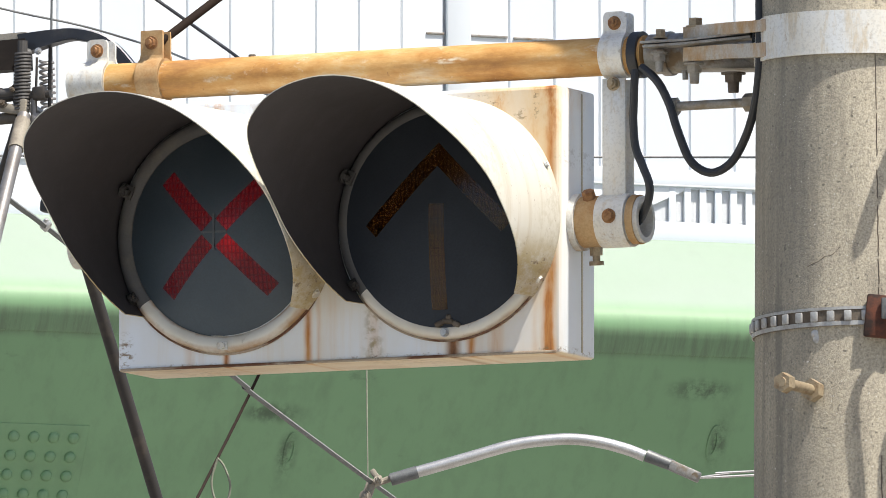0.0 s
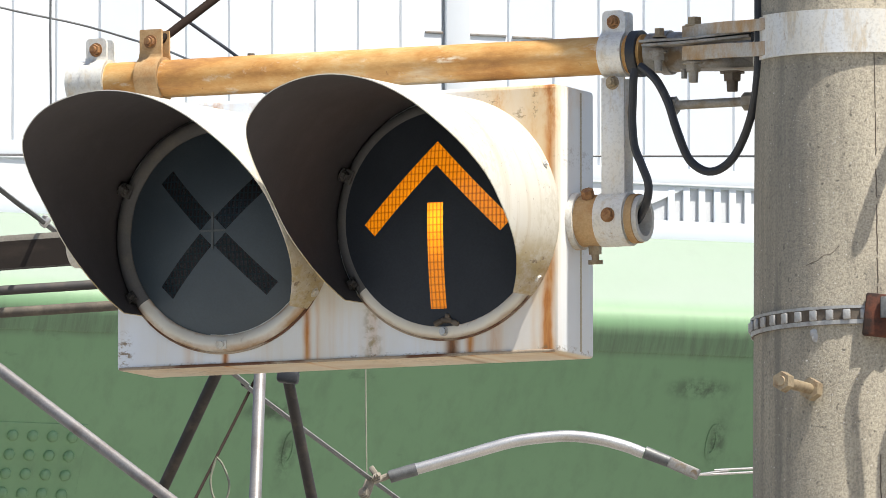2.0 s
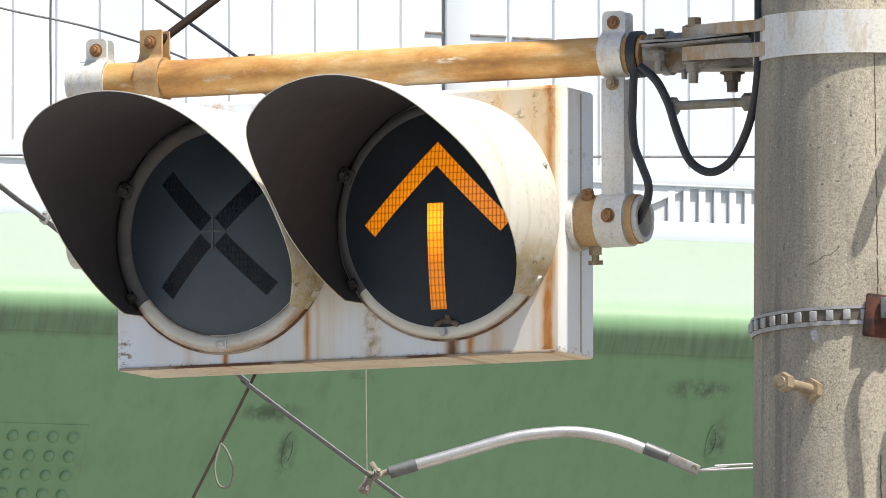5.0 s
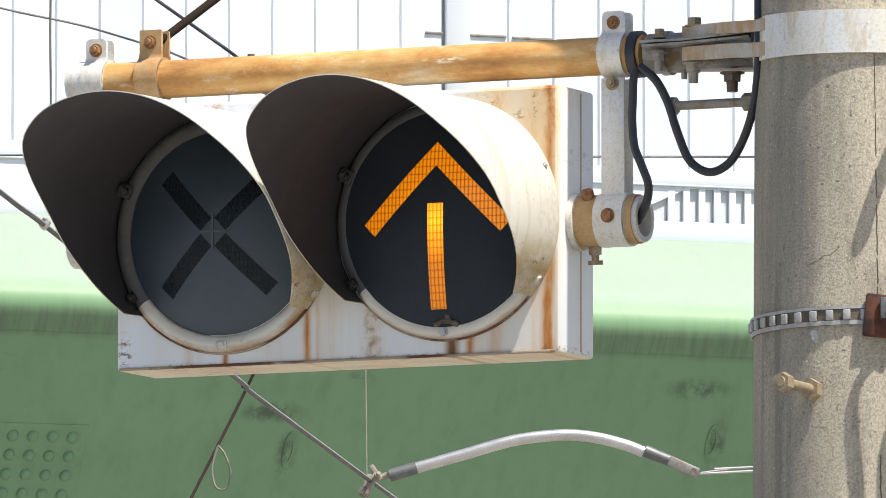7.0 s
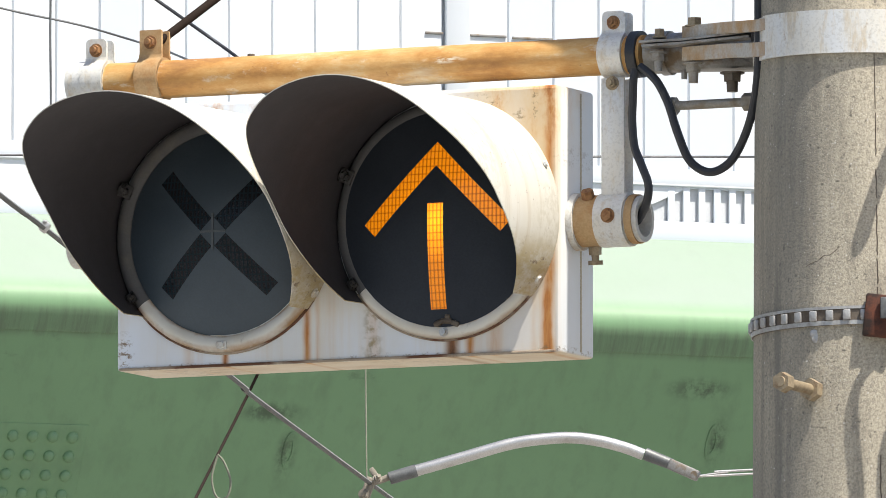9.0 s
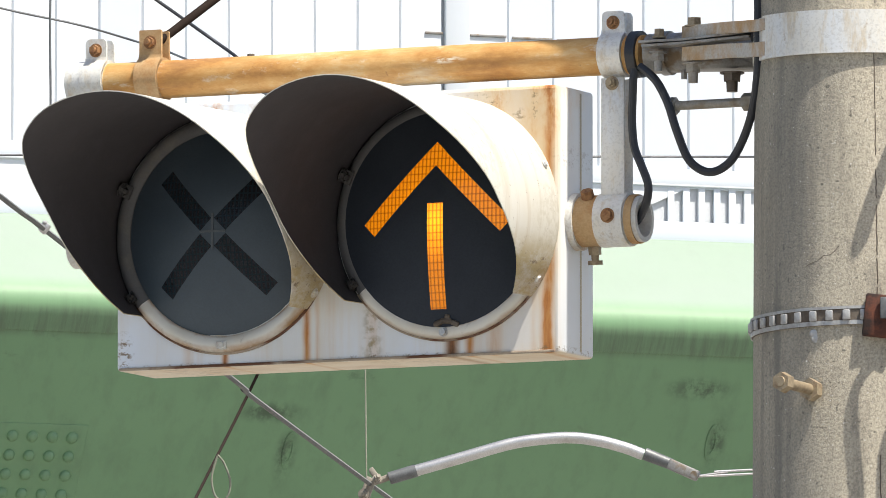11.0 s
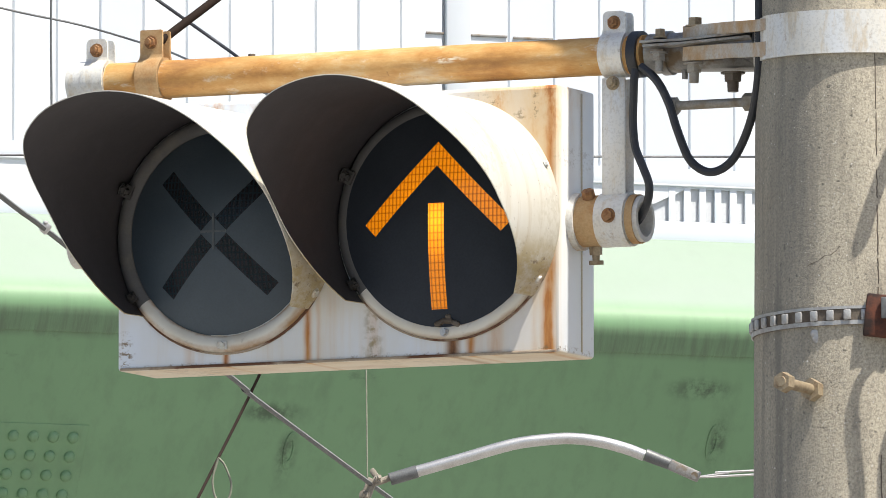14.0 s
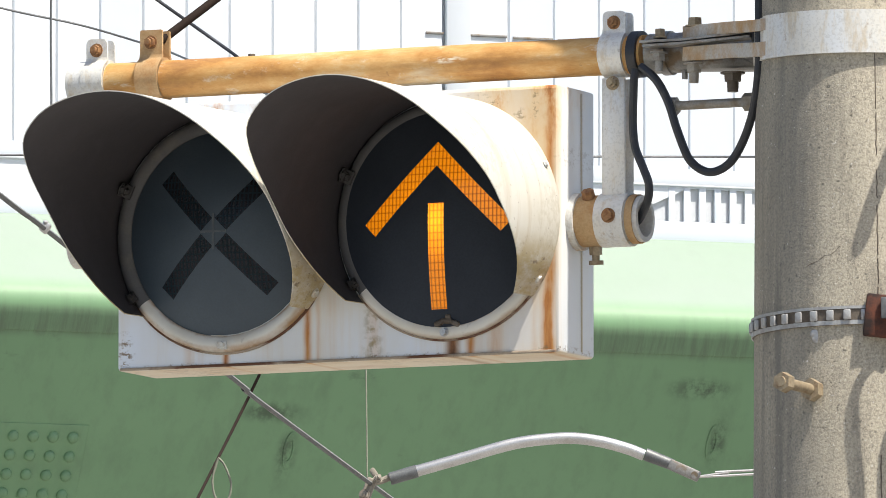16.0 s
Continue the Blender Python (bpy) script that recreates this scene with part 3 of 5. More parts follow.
def hood(cx):
    """A cut cylinder over the lens, open below; white outside, black inside."""
    bm, n, k = bmesh.new(), 72, 8
    grids = []
    lens = [hood_length(-131 + 262 * i / n) for i in range(n + 1)]
    for _ in range(3):
        lens = [lens[0]] + [(lens[i - 1] + 2 * lens[i] + lens[i + 1]) / 4 for i in range(1, n)] + [lens[-1]]
    for r in (HOOD_R, HOOD_R - 0.0015):
        g = []
        for i in range(n + 1):
            a = radians(-131 + 262 * i / n)
            rr = r * (1 + 0.004 * math.sin(3 * a + cx * 9))
            row = []
            for j in range(k + 1):
                out = (lens[i] + 0.001) * j / k
                row.append(bm.verts.new((cx + rr * math.sin(a) * (1 + 0.55 * max(0.0, out - 0.2)) - 0.010 * out, 0.001 - out, lens_z(cx) + rr * math.cos(a) - 0.02 * out)))
            g.append(row)
        grids.append(g)
    for s, g in enumerate(grids):
        for i in range(n):
            for j in range(k):
                f = bm.faces.new((g[i][j], g[i + 1][j], g[i + 1][j + 1], g[i][j + 1]))
                f.material_index = s
    o, q = grids
    for i in range(n):
        bm.faces.new((o[i][k], o[i + 1][k], q[i + 1][k], q[i][k])).material_index = 0
        bm.faces.new((o[i][0], o[i + 1][0], q[i + 1][0], q[i][0]))
    for i in (0, n):
        for j in range(k):
            bm.faces.new((o[i][j], o[i][j + 1], q[i][j + 1], q[i][j]))
    h = part("hood", bm, [HOOD_OUT, HOOD_IN], signal, "long round hood, aged white outside and black inside")
    for a in (-122, 122, -66, 66):
        b = bmesh.new()
        s, c = math.sin(radians(a)), math.cos(radians(a))
        out = Vector((s, 0, c))
        at = Vector((cx, -0.016, lens_z(cx))) + out * HOOD_R
        hex_bolt(b, at, out, 0.0062 if abs(a) > 100 else 0.0042, 0.004)
        part("hood_screw", b, ZINC, h)
        # the clip and nut on the inner side
        b = bmesh.new()
        turn = Matrix.Rotation(radians(a), 4, "Y")
        k = 1.0 if abs(a) < 100 else 0.75
        box(b, (0.020 * k, 0.026 * k, 0.004), at - out * 0.0055, turn, 0.001)
        box(b, (0.020 * k, 0.004, 0.018 * k), at - out * 0.012 * k + Vector((0, -0.004, 0)), turn, 0.001)
        hex_bolt(b, at - out * 0.007 + Vector((0, -0.012 * k, 0)), -out, 0.0075 * k, 0.007 * k, 0.005 * k)
        part("clip", b, FRAME_GREY if abs(a) < 100 else FRAME_DARK, h, "grimy retaining clip")


def lens(cx, bars, glass, name, mask, sag, seat, aside=0.0):
    """A bulging lens, masked black but for the bars of its symbol, each its own glass."""
    r = 0.1547
    bars = [((x0 + aside, z0), (x1 + aside, z1), w) for (x0, z0), (x1, z1), w in bars]

    def dome():
        bm = bmesh.new()
        n, k = 48, 10
        top = bm.verts.new((0, -sag, 0))
        last = None
        for j in range(1, k + 1):
            q = r * j / k
            row = [bm.verts.new((q * math.cos(math.tau * i / n), -sag * (1 - (q / r) ** 2), q * math.sin(math.tau * i / n))) for i in range(n)]
            for i in range(n):
                h = (i + 1) % n
                bm.faces.new((top, row[i], row[h]) if last is None else (last[i], row[i], row[h], last[h]))
            last = row
        return bm

    def inside(p, b):
        (x0, z0), (x1, z1), w = b
        d = Vector((x1 - x0, z1 - z0))
        u = Vector((p.x - x0, p.z - z0))
        t = u.dot(d) / d.length
        s = (u.x * d.y - u.y * d.x) / d.length
        return -1e-6 < t < d.length + 1e-6 and abs(s) < w / 2

    bm = dome()
    for (x0, z0), (x1, z1), w in bars:
        d = Vector((x1 - x0, 0, z1 - z0)).normalized()
        s = Vector((d.z, 0, -d.x))
        for p, no in ((Vector((x0, 0, z0)) + s * w / 2, s), (Vector((x0, 0, z0)) - s * w / 2, s), (Vector((x0, 0, z0)), d), (Vector((x1, 0, z1)), d)):
            bmesh.ops.bisect_plane(bm, geom=bm.verts[:] + bm.edges[:] + bm.faces[:], plane_co=p, plane_no=no, dist=1e-6)
    whole = bm
    empty = part("lens_mask", cut(whole, lambda p: not any(inside(p, b) for b in bars)), mask, signal, "dark bulging lens with a black mask")
    empty.location = (cx, seat, lens_z(cx))
    for i, b in enumerate(bars):
        seg = cut(whole, lambda p: inside(p, b) and not any(inside(p, o) for o in bars[:i]))
        ob = part(name, seg, glass, empty)
    whole.free()
    return empty


def cut(bm, keep):
    c = bm.copy()
    bad = [f for f in c.faces if not keep(f.calc_center_median())]
    bmesh.ops.delete(c, geom=bad, context="FACES")
    return c


def signal_fittings():
    for cx in (-LENS_X, LENS_X):
        bm = bmesh.new()
        lathe(bm, [(0.1470, 0.0), (0.1470, 0.0060), (0.1478, 0.0085), (0.1505, 0.0105), (0.1550, 0.0125), (0.1600, 0.0130), (0.1640, 0.0122), (0.1680, 0.0095), (0.1702, 0.0055), (0.1705, 0.0)], face_at(cx))
        # faces under the hood take the dark grey material, the rest the cream
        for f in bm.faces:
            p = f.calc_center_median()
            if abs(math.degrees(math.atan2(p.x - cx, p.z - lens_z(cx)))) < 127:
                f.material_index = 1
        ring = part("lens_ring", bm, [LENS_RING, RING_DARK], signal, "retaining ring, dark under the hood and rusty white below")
        b = bmesh.new()
        ring_shell(b, 0.1706, 0.1735, 0.0003, 0.0035, face_at(cx), 48, 216.0, 324.0)
        part("ring_gasket", b, EDGE, ring, "rust-stained edge of the ring")
        b = bmesh.new()
        hex_bolt(b, (cx, -0.013, lens_z(cx) - 0.161), (0, -1, 0), 0.0055, 0.006)
        if cx < 0:
            box(b, (0.016, 0.003, 0.012), (cx, -0.0135, lens_z(cx) - 0.161), bevel=0.001)
        part("ring_screw", b, RING if cx < 0 else SILVER, ring)
        if cx < 0:
            # pale arc put where the lower lens edge glints
            b = bmesh.new()
            ring_shell(b, 0.1450, 0.1471, 0.0040, 0.0072, face_at(cx), 32, 262.0, 318.0)
            part("lens_glint", b, ZINC, ring, "pale arc standing in for a glint on the lens edge")
        b = bmesh.new()
        if cx > 0:
            for dx, dz, w in ((-0.012, 0.0, 0.014), (0.001, 0.003, 0.018), (0.014, -0.001, 0.013), (0.003, 0.009, 0.009)):
                box(b, (w, 0.010, 0.008), (cx + 0.004 + dx, -0.013, lens_z(cx) - 0.1485 + dz), Matrix.Rotation(dx * 30, 4, "Y"), 0.003)
            part("hinge", b, NUT_DARK, ring, "rust-eaten hinge")
        else:
            b.free()
    x = [((0.011 * a, 0.011 * b - 0.001), (0.083 * a, 0.083 * b - 0.001), 0.0255) for a in (-1, 1) for b in (-1, 1)]
    face = lens(-LENS_X, x, RED, "cross_bar", MASK, 0.040, -0.003)
    b = bmesh.new()
    box(b, (0.040, 0.002, 0.0028), (0, -0.0406, 0)), box(b, (0.0030, 0.002, 0.052), (0, -0.0408, 0.0))
    part("cross_divider", b, DIVIDER, face)
    arrow = [((0.0086, 0.1008), (-0.1067, -0.0136), 0.0241), ((-0.0086, 0.1008), (0.1067, -0.0136), 0.0241), ((0.0, 0.0215), (0.0, -0.1290), 0.0245)]
    lens(LENS_X, arrow, AMBER, "arrow_bar", MASK_NAVY, 0.0186, -0.012, -0.0054)
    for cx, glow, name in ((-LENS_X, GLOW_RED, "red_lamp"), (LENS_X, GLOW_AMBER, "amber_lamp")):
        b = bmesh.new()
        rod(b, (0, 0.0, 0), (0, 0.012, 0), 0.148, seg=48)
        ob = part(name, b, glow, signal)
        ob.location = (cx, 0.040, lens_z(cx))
    # side stubs: flange, ochre collar, tube end
    for sx in (-1, 1):
        x0 = sx * W / 2
        ax = Matrix.Translation((x0, D / 2, 0.0)) @ Matrix.Rotation(radians(90 * sx), 4, "Y")
        b = bmesh.new()
        ring_shell(b, 0.03, 0.041, 0.0, 0.010, ax, 40)
        part("stub_flange", b, RING, signal, "flange ring with flaking white paint")
        b = bmesh.new()
        ring_shell(b, 0.022, 0.0365, 0.009, 0.055, ax, 40)
        part("stub_collar", b, OCHRE, signal)
        b = bmesh.new()
        ring_shell(b, 0.0255, 0.033, 0.05, 0.106 if sx > 0 else 0.096, ax, 40)
        part("stub_tube", b, RING, signal, "short pale rusty tube end")
        b = bmesh.new()
        ring_shell(b, 0.0332, 0.0352, 0.088, 0.099, ax, 40)
        part("stub_ring", b, OCHRE, signal) if sx > 0 else b.free()
        # dark disc inside the tube end stands in for the hole's shade
        b = bmesh.new()
        rod(b, (x0 + sx * 0.05, D / 2, 0), (x0 + sx * 0.056, D / 2, 0), 0.0256, seg=32)
        part("stub_hole_shade", b, HOOD_IN, signal)
        for wz, wy in ((1, -0.6), (-1, 0.1)):
            b = bmesh.new()
            w = Vector((0, wy, wz)).normalized()
            hex_bolt(b, Vector((x0 + sx * 0.027, D / 2, 0)) + w * 0.036, w, 0.0095, 0.012, 0.008 if wz < 0 else 0, False)
            if wz < 0:
                at = Vector((x0 + sx * 0.027, D / 2, 0)) + w * 0.056
                rod(b, at, at + w * 0.006, 0.0105, seg=16)
            part("stub_screw", b, BOLT if wz > 0 else BOLT_PALE, signal)


signal_case()
hood(-LENS_X), hood(LENS_X)
signal_fittings()
# added plate, never seen; hiding one lamp stands in for switching it off
_b = bmesh.new()
box(_b, (0.315, 0.003, 0.33), (0, 0, 0), bevel=0.001)
shutter = part("shutter", _b, RUBBER, signal, "unseen black plate added behind the lenses to cover one lamp at a time")

# ---- the arm ----
ARM_Z = 0.2345
PIPE_R = 0.0272
arm = thing("signal_arm", SIGNAL, "rusty ochre steel tube arm carrying the signal", "bracket arm")


def ear(bm, w, at, h, thick, corner=0.008):
    """An upright plate with two rounded upper corners, which faces along y; at: the middle of its lower edge."""
    pts = [(-w / 2, 0.0), (w / 2, 0.0)]
    pts += [(w / 2 - corner + corner * math.cos(a), h - corner + corner * math.sin(a)) for a in (0, 0.52, 1.05, 1.57)]
    pts += [(-w / 2 + corner - corner * math.sin(a), h - corner + corner * math.cos(a)) for a in (0, 0.52, 1.05, 1.57)]
    rows = [[bm.verts.new((at[0] + x, at[1] + y, at[2] + z)) for x, z in pts] for y in (-thick / 2, thick / 2)]
    for i in range(len(pts)):
        k = (i + 1) % len(pts)
        bm.faces.new((rows[0][i], rows[0][k], rows[1][k], rows[1][i]))
    bm.faces.new(rows[0]), bm.faces.new(rows[1])


def strap_clamp(cx, hang, material, r=PIPE_R, w=0.034):
    """A bent strap round the tube with ears and a bolt above; hang: its legs reach down to the signal's stub."""
    ax = Matrix.Translation((cx, D / 2, ARM_Z)) @ Matrix.Rotation(radians(90), 4, "Y")
    b = bmesh.new()
    ring_shell(b, r, r + 0.0045, -w / 2, w / 2, ax, 40)
    for sy, y in ((-1, -0.011), (1, 0.014)):
        ear(b, w * 0.97, (cx, D / 2 + y, ARM_Z + r + 0.004), 0.031 if hang else 0.040, 0.0045, 0.007 if hang else 0.002)
        # the strap bends from the ear round the tube
        path = [(cx, D / 2 + y, ARM_Z + r + 0.008), (cx, D / 2 + y + sy * 0.002, ARM_Z + r + 0.002)]
        path += [(cx, D / 2 + sy * (r + 0.0036) * math.sin(radians(q)), ARM_Z + (r + 0.0036) * math.cos(radians(q))) for q in (38, 50, 65, 80, 100)]
        path.append((cx, D / 2 + sy * (r + 0.0014) * math.sin(radians(120)), ARM_Z + (r + 0.0014) * math.cos(radians(120))))
        tube(b, smooth_line(path, 4), 0, flat=(0.0045, w))
    if hang:
        for y in (-0.014, 0.014):
            box(b, (w, 0.005, ARM_Z - 2 * r - 0.012), (cx, D / 2 + y, ARM_Z / 2), bevel=0.0015)
        ax2 = Matrix.Translation((cx, D / 2, 0.0)) @ Matrix.Rotation(radians(90), 4, "Y")
        ring_shell(b, 0.0332, 0.0385, -w * 0.62, w * 0.62, ax2, 40)
    s = part("strap", b, material, arm, "pale galvanised hanger strap" if hang else "ochre rusted pipe clamp")
    zs = [ARM_Z + r + (0.0185 if hang else 0.026)] + ([ARM_Z - r - 0.014] if hang else [])
    for z in zs:
        b = bmesh.new()
        y0 = D / 2 - (0.0125 if z > ARM_Z else 0.0165)
        hex_bolt(b, (cx, y0, z), (0, -1, 0), 0.0080, 0.009, 0.005)
        part("strap_bolt", b, BOLT if z > ARM_Z else BOLT_PALE, s)
    if hang:
        b = bmesh.new()
        hex_bolt(b, (cx + 0.002, D / 2 - 0.038, 0.003), (0, -1, 0), 0.0085, 0.007)
        part("strap_bolt", b, BOLT, s)


_b = bmesh.new()
rod(_b, (-0.437, D / 2, ARM_Z), (0.455, D / 2, ARM_Z), PIPE_R, seg=40)
part("tube", _b, RUST_TUBE, arm)
_b = bmesh.new()
rod(_b, (-0.447, D / 2, ARM_Z), (-0.41, D / 2, ARM_Z), PIPE_R + 0.004, seg=40)
part("end_cap", _b, ZINC, arm)
strap_clamp(-0.405, True, ZINC)
strap_clamp(0.411, True, ZINC, w=0.036)
strap_clamp(-0.318, False, OCHRE, w=0.036)
_b = bmesh.new()
hex_bolt(_b, (-0.164, D / 2, ARM_Z + PIPE_R - 0.003), (0, 0, 1), 0.0055, 0.006)
part("set_screw", _b, NUT_DARK, arm)
_b = bmesh.new()
rod(_b, (-0.4075, 21.7950, 4.9515), (-0.2885, 21.8495, 5.0504), 0.0062, seg=12)
part("stay_rod", _b, BROWN_WIRE, arm, "brown rusty stay rod", world_space=True)

# ---- the pole and what is clamped to it ----
POLE = Vector((0.5880, 21.325, 0.0))
POLE_Z = 4.6
pole = thing("utility_pole", Matrix.Translation(POLE), "stained grey spun-concrete pole beside the signal", "pole")


def pole_radius(z):
    return 0.1503 - (z - POLE_Z) / 150


_b = bmesh.new()
_rows = []
for _z in (0.0, 2.0, 3.5, 4.0, 4.4, 4.8, 5.2, 6.0, 8.0):
    _rows.append([_b.verts.new((pole_radius(_z) * math.cos(math.tau * i / 72), pole_radius(_z) * math.sin(math.tau * i / 72), _z)) for i in range(72)])
for _p, _q in zip(_rows, _rows[1:]):
    for i in range(72):
        _b.faces.new((_p[i], _p[(i + 1) % 72], _q[(i + 1) % 72], _q[i]))
_b.faces.new(_rows[-1])
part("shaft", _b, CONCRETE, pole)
for _z0, _z1 in ((4.02, 4.21), (4.23, 4.30), (4.47, 4.535), (4.54, 4.575), (4.58, 4.65), (4.66, 4.70), (4.72, 4.78), (4.785, 4.875), (4.94, 5.2)):
    _b = bmesh.new()
    tube(_b, [(0.0150 + 0.012 * (4.9 - z) + random.uniform(-0.0007, 0.0007), -math.sqrt(pole_radius(z) ** 2 - 0.016 ** 2) + 0.0004, z) for z in np.linspace(_z0, _z1, 9)], 0.0009, 6)
    part("mould_seam", _b, NUT_DARK, pole, "thin dark mould seam")


_b = bmesh.new()
for _k in range(5):
    bmesh.ops.create_icosphere(_b, subdivisions=2, radius=random.uniform(0.004, 0.008), matrix=Matrix.Translation((-0.066 + random.uniform(-0.007, 0.007), -0.1355, 4.466 + random.uniform(-0.008, 0.008))) @ Matrix.Diagonal((1, 0.18, 0.9, 1)))
part("mortar_splash", _b, WORN_TIN, pole, "pale splash of mortar")
_b = bmesh.new()
tube(_b, [(x, -math.sqrt(pole_radius(4.58) ** 2 - x * x) + 0.0003, z) for x, z in ((-0.080, 4.566), (-0.073, 4.570), (-0.064, 4.573), (-0.056, 4.580), (-0.047, 4.581), (-0.040, 4.586), (-0.034, 4.593))], 0.0006, 5)
part("crack", _b, NUT_DARK, pole, "fine dark crack")


def band_clamp():
    c = thing("pole_clamp", Matrix.Translation((*POLE.xy, 4.9)), "galvanised band clamp bolted round the concrete pole", "clamp")
    r = pole_radius(4.9)
    b = bmesh.new()
    z = -0.0055
    ring_shell(b, r + 0.0005, r + 0.003, z - 0.030, z + 0.030, None, 80)
    ring_shell(b, r + 0.0032, r + 0.0075, z - 0.0305, z + 0.0305, None, 48, 207.0, 338.0)
    part("band", b, ZINC, c, "wide pale band with a hammered edge")
    b = bmesh.new()
    rod(b, (0.2945, 21.4616, 4.8954), (0.4593, 21.3844, 4.8944), 0.0285, seg=36)
    rod(b, (0.3135, 21.4527, 4.8951), (0.3247, 21.4475, 4.8953), 0.0315, seg=36)
    box(b, (0.10, 0.05, 0.02), (0.4037, 21.4004, 4.8754), bevel=0.004)
    part("socket", b, ZINC_DARK, c, world_space=True)
    b = bmesh.new()
    tube(b, smooth_line([(0.3400, 21.3900, 4.9180), (0.3953, 21.3300, 4.9169), (0.4250, 21.2960, 4.9150), (0.4421, 21.2706, 4.9136), (0.4537, 21.2496, 4.9130)], 5), 0, flat=(0.005, 0.0165))
    tube(b, smooth_line([(0.3400, 21.3900, 4.8867), (0.3952, 21.3300, 4.8841), (0.4250, 21.2960, 4.8815), (0.4421, 21.2706, 4.8795), (0.4537, 21.2496, 4.8785)], 5), 0, flat=(0.005, 0.0200))
    part("tongue", b, ZINC_RUSTY, c, "pale clamp tongue, rusty round its bolt", world_space=True)
    b = bmesh.new()
    for pts in (((0.2841, 21.4060, 4.9050), (0.3435, 21.3732, 4.9043), (0.4381, 21.3237, 4.9098)), ((0.2881, 21.4042, 4.8991), (0.3435, 21.3732, 4.8995), (0.4381, 21.3237, 4.9033))):
        tube(b, pts, 0, flat=(0.030, 0.0035))
    part("spring_plate", b, ZINC_DARK, c, world_space=True)
    # black block stands in for the dark inside of the clamp's slot
    b = bmesh.new()
    box(b, (0.016, 0.02, 0.016), (0.4419, 21.3168, 4.9033), bevel=0.002)
    part("slot_shade", b, RUBBER, c, world_space=True)
    for p, q, m, rr in (((0.3556, 21.3827, 4.9247), (0, 0, 1), BOLT_PALE, 0.011), ((0.3540, 21.3834, 4.8734), (0, 0, -1), NUT_BROWN, 0.012), ((0.3049, 21.4064, 4.8922), (0, 0, -1), ZINC_DARK, 0.010),
                        ((0.4086, 21.3678, 4.8588), (0, 0, -1), NUT_DARK, 0.014), ((0.3414, 21.3993, 4.8656), (0, 0, -1), ZINC_DARK, 0.005), ((0.3065, 21.4057, 4.9114), (0, 0, 1), BOLT_PALE, 0.008)):
        b = bmesh.new()
        hex_bolt(b, p, q, rr, 0.013, 0.015 if q[2] < 0 and rr > 0.006 else 0.0)
        part("clamp_bolt", b, m, c, world_space=True)
    b = bmesh.new()
    rod(b, (0.3241, 21.4175, 4.8163), (0.4411, 21.3626, 4.8165), 0.0066, seg=16)
    t = part("tie_bolt", b, NUT_BROWN, c, "long grey-brown tie bolt", world_space=True)
    for p, q in (((0.3209, 21.4190, 4.8157), (0.3312, 21.4142, 4.8159)), ((0.4253, 21.3700, 4.8166), (0.4395, 21.3633, 4.8166))):
        b = bmesh.new()
        rod(b, p, q, 0.013, seg=6)
        part("tie_nut", b, NUT_BROWN, t, world_space=True)


def strap_band():
    z = 4.4950
    c = thing("strap_band", Matrix.Translation((*POLE.xy, z)) @ pose(0, 0, 0, -1.2, -0.8, 0), "perforated steel strap band round the concrete pole", "band")
    r = pole_radius(z)
    b = bmesh.new()
    ring_shell(b, r + 0.0005, r + 0.003, -0.0155, 0.0095, None, 72)
    part("strap", b, NUT_DARK, c)
    for s, h in ((-0.0125, 0.006), (0.0085, 0.004)):
        b = bmesh.new()
        ring_shell(b, r + 0.0028, r + 0.0045, s - h / 2, s + h / 2, None, 72)
        part("strap_edge", b, WORN_TIN, c)
    stud = None
    for i in range(40):
        a = radians(i * 9)
        m = Matrix.Rotation(a, 4, "Z") @ Matrix.Translation((r + 0.005, 0, -0.001))
        if stud is None:
            b = bmesh.new()
            box(b, (0.005, 0.011, 0.0145), (0, 0, -0.001), bevel=0.0018)
            stud = part("stud", b, WORN_TIN, c)
            stud.matrix_local = m
        else:
            o = stud.copy()
            scene.collection.objects.link(o)
            o.matrix_local = m
    b = bmesh.new()
    box(b, (0.05, 0.014, 0.06), (0.6128, 21.1650, 4.4930), Matrix.Rotation(radians(6), 4, "Y"), 0.003)
    k = part("buckle", b, RED_RUST, c, "red-brown rusted buckle block", world_space=True)
    b = bmesh.new()
    box(b, (0.024, 0.006, 0.03), (0.6220, 21.1530, 4.5036), bevel=0.002)
    part("buckle_plate", b, WIRE, k, world_space=True)


def step_bolt():
    base = Vector((0.5170, 21.1850, 4.3912))
    tip = Vector((0.4744, 21.1150, 4.3957))
    c = thing("step_bolt", Matrix.Translation(base), "yellowish steel step bolt screwed into the concrete pole", "bolt")
    d = (tip - base).normalized()
    b = bmesh.new()
    rod(b, base - d * 0.02, tip, 0.0078, seg=20)
    part("shank", b, BOLT_PALE, c, world_space=True)
    b = bmesh.new()
    rod(b, base - d * 0.002, base + d * 0.012, 0.0160, seg=6)
    part("nut", b, BOLT_PALE, c, world_space=True)
    b = bmesh.new()
    rod(b, tip - d * 0.006, tip + d * 0.009, 0.0148, 0.0138, seg=6)
    rod(b, tip + d * 0.008, tip + d * 0.0105, 0.008, 0.007, seg=16)
    part("head", b, BOLT_PALE, c, world_space=True)


band_clamp()
strap_band()
step_bolt()


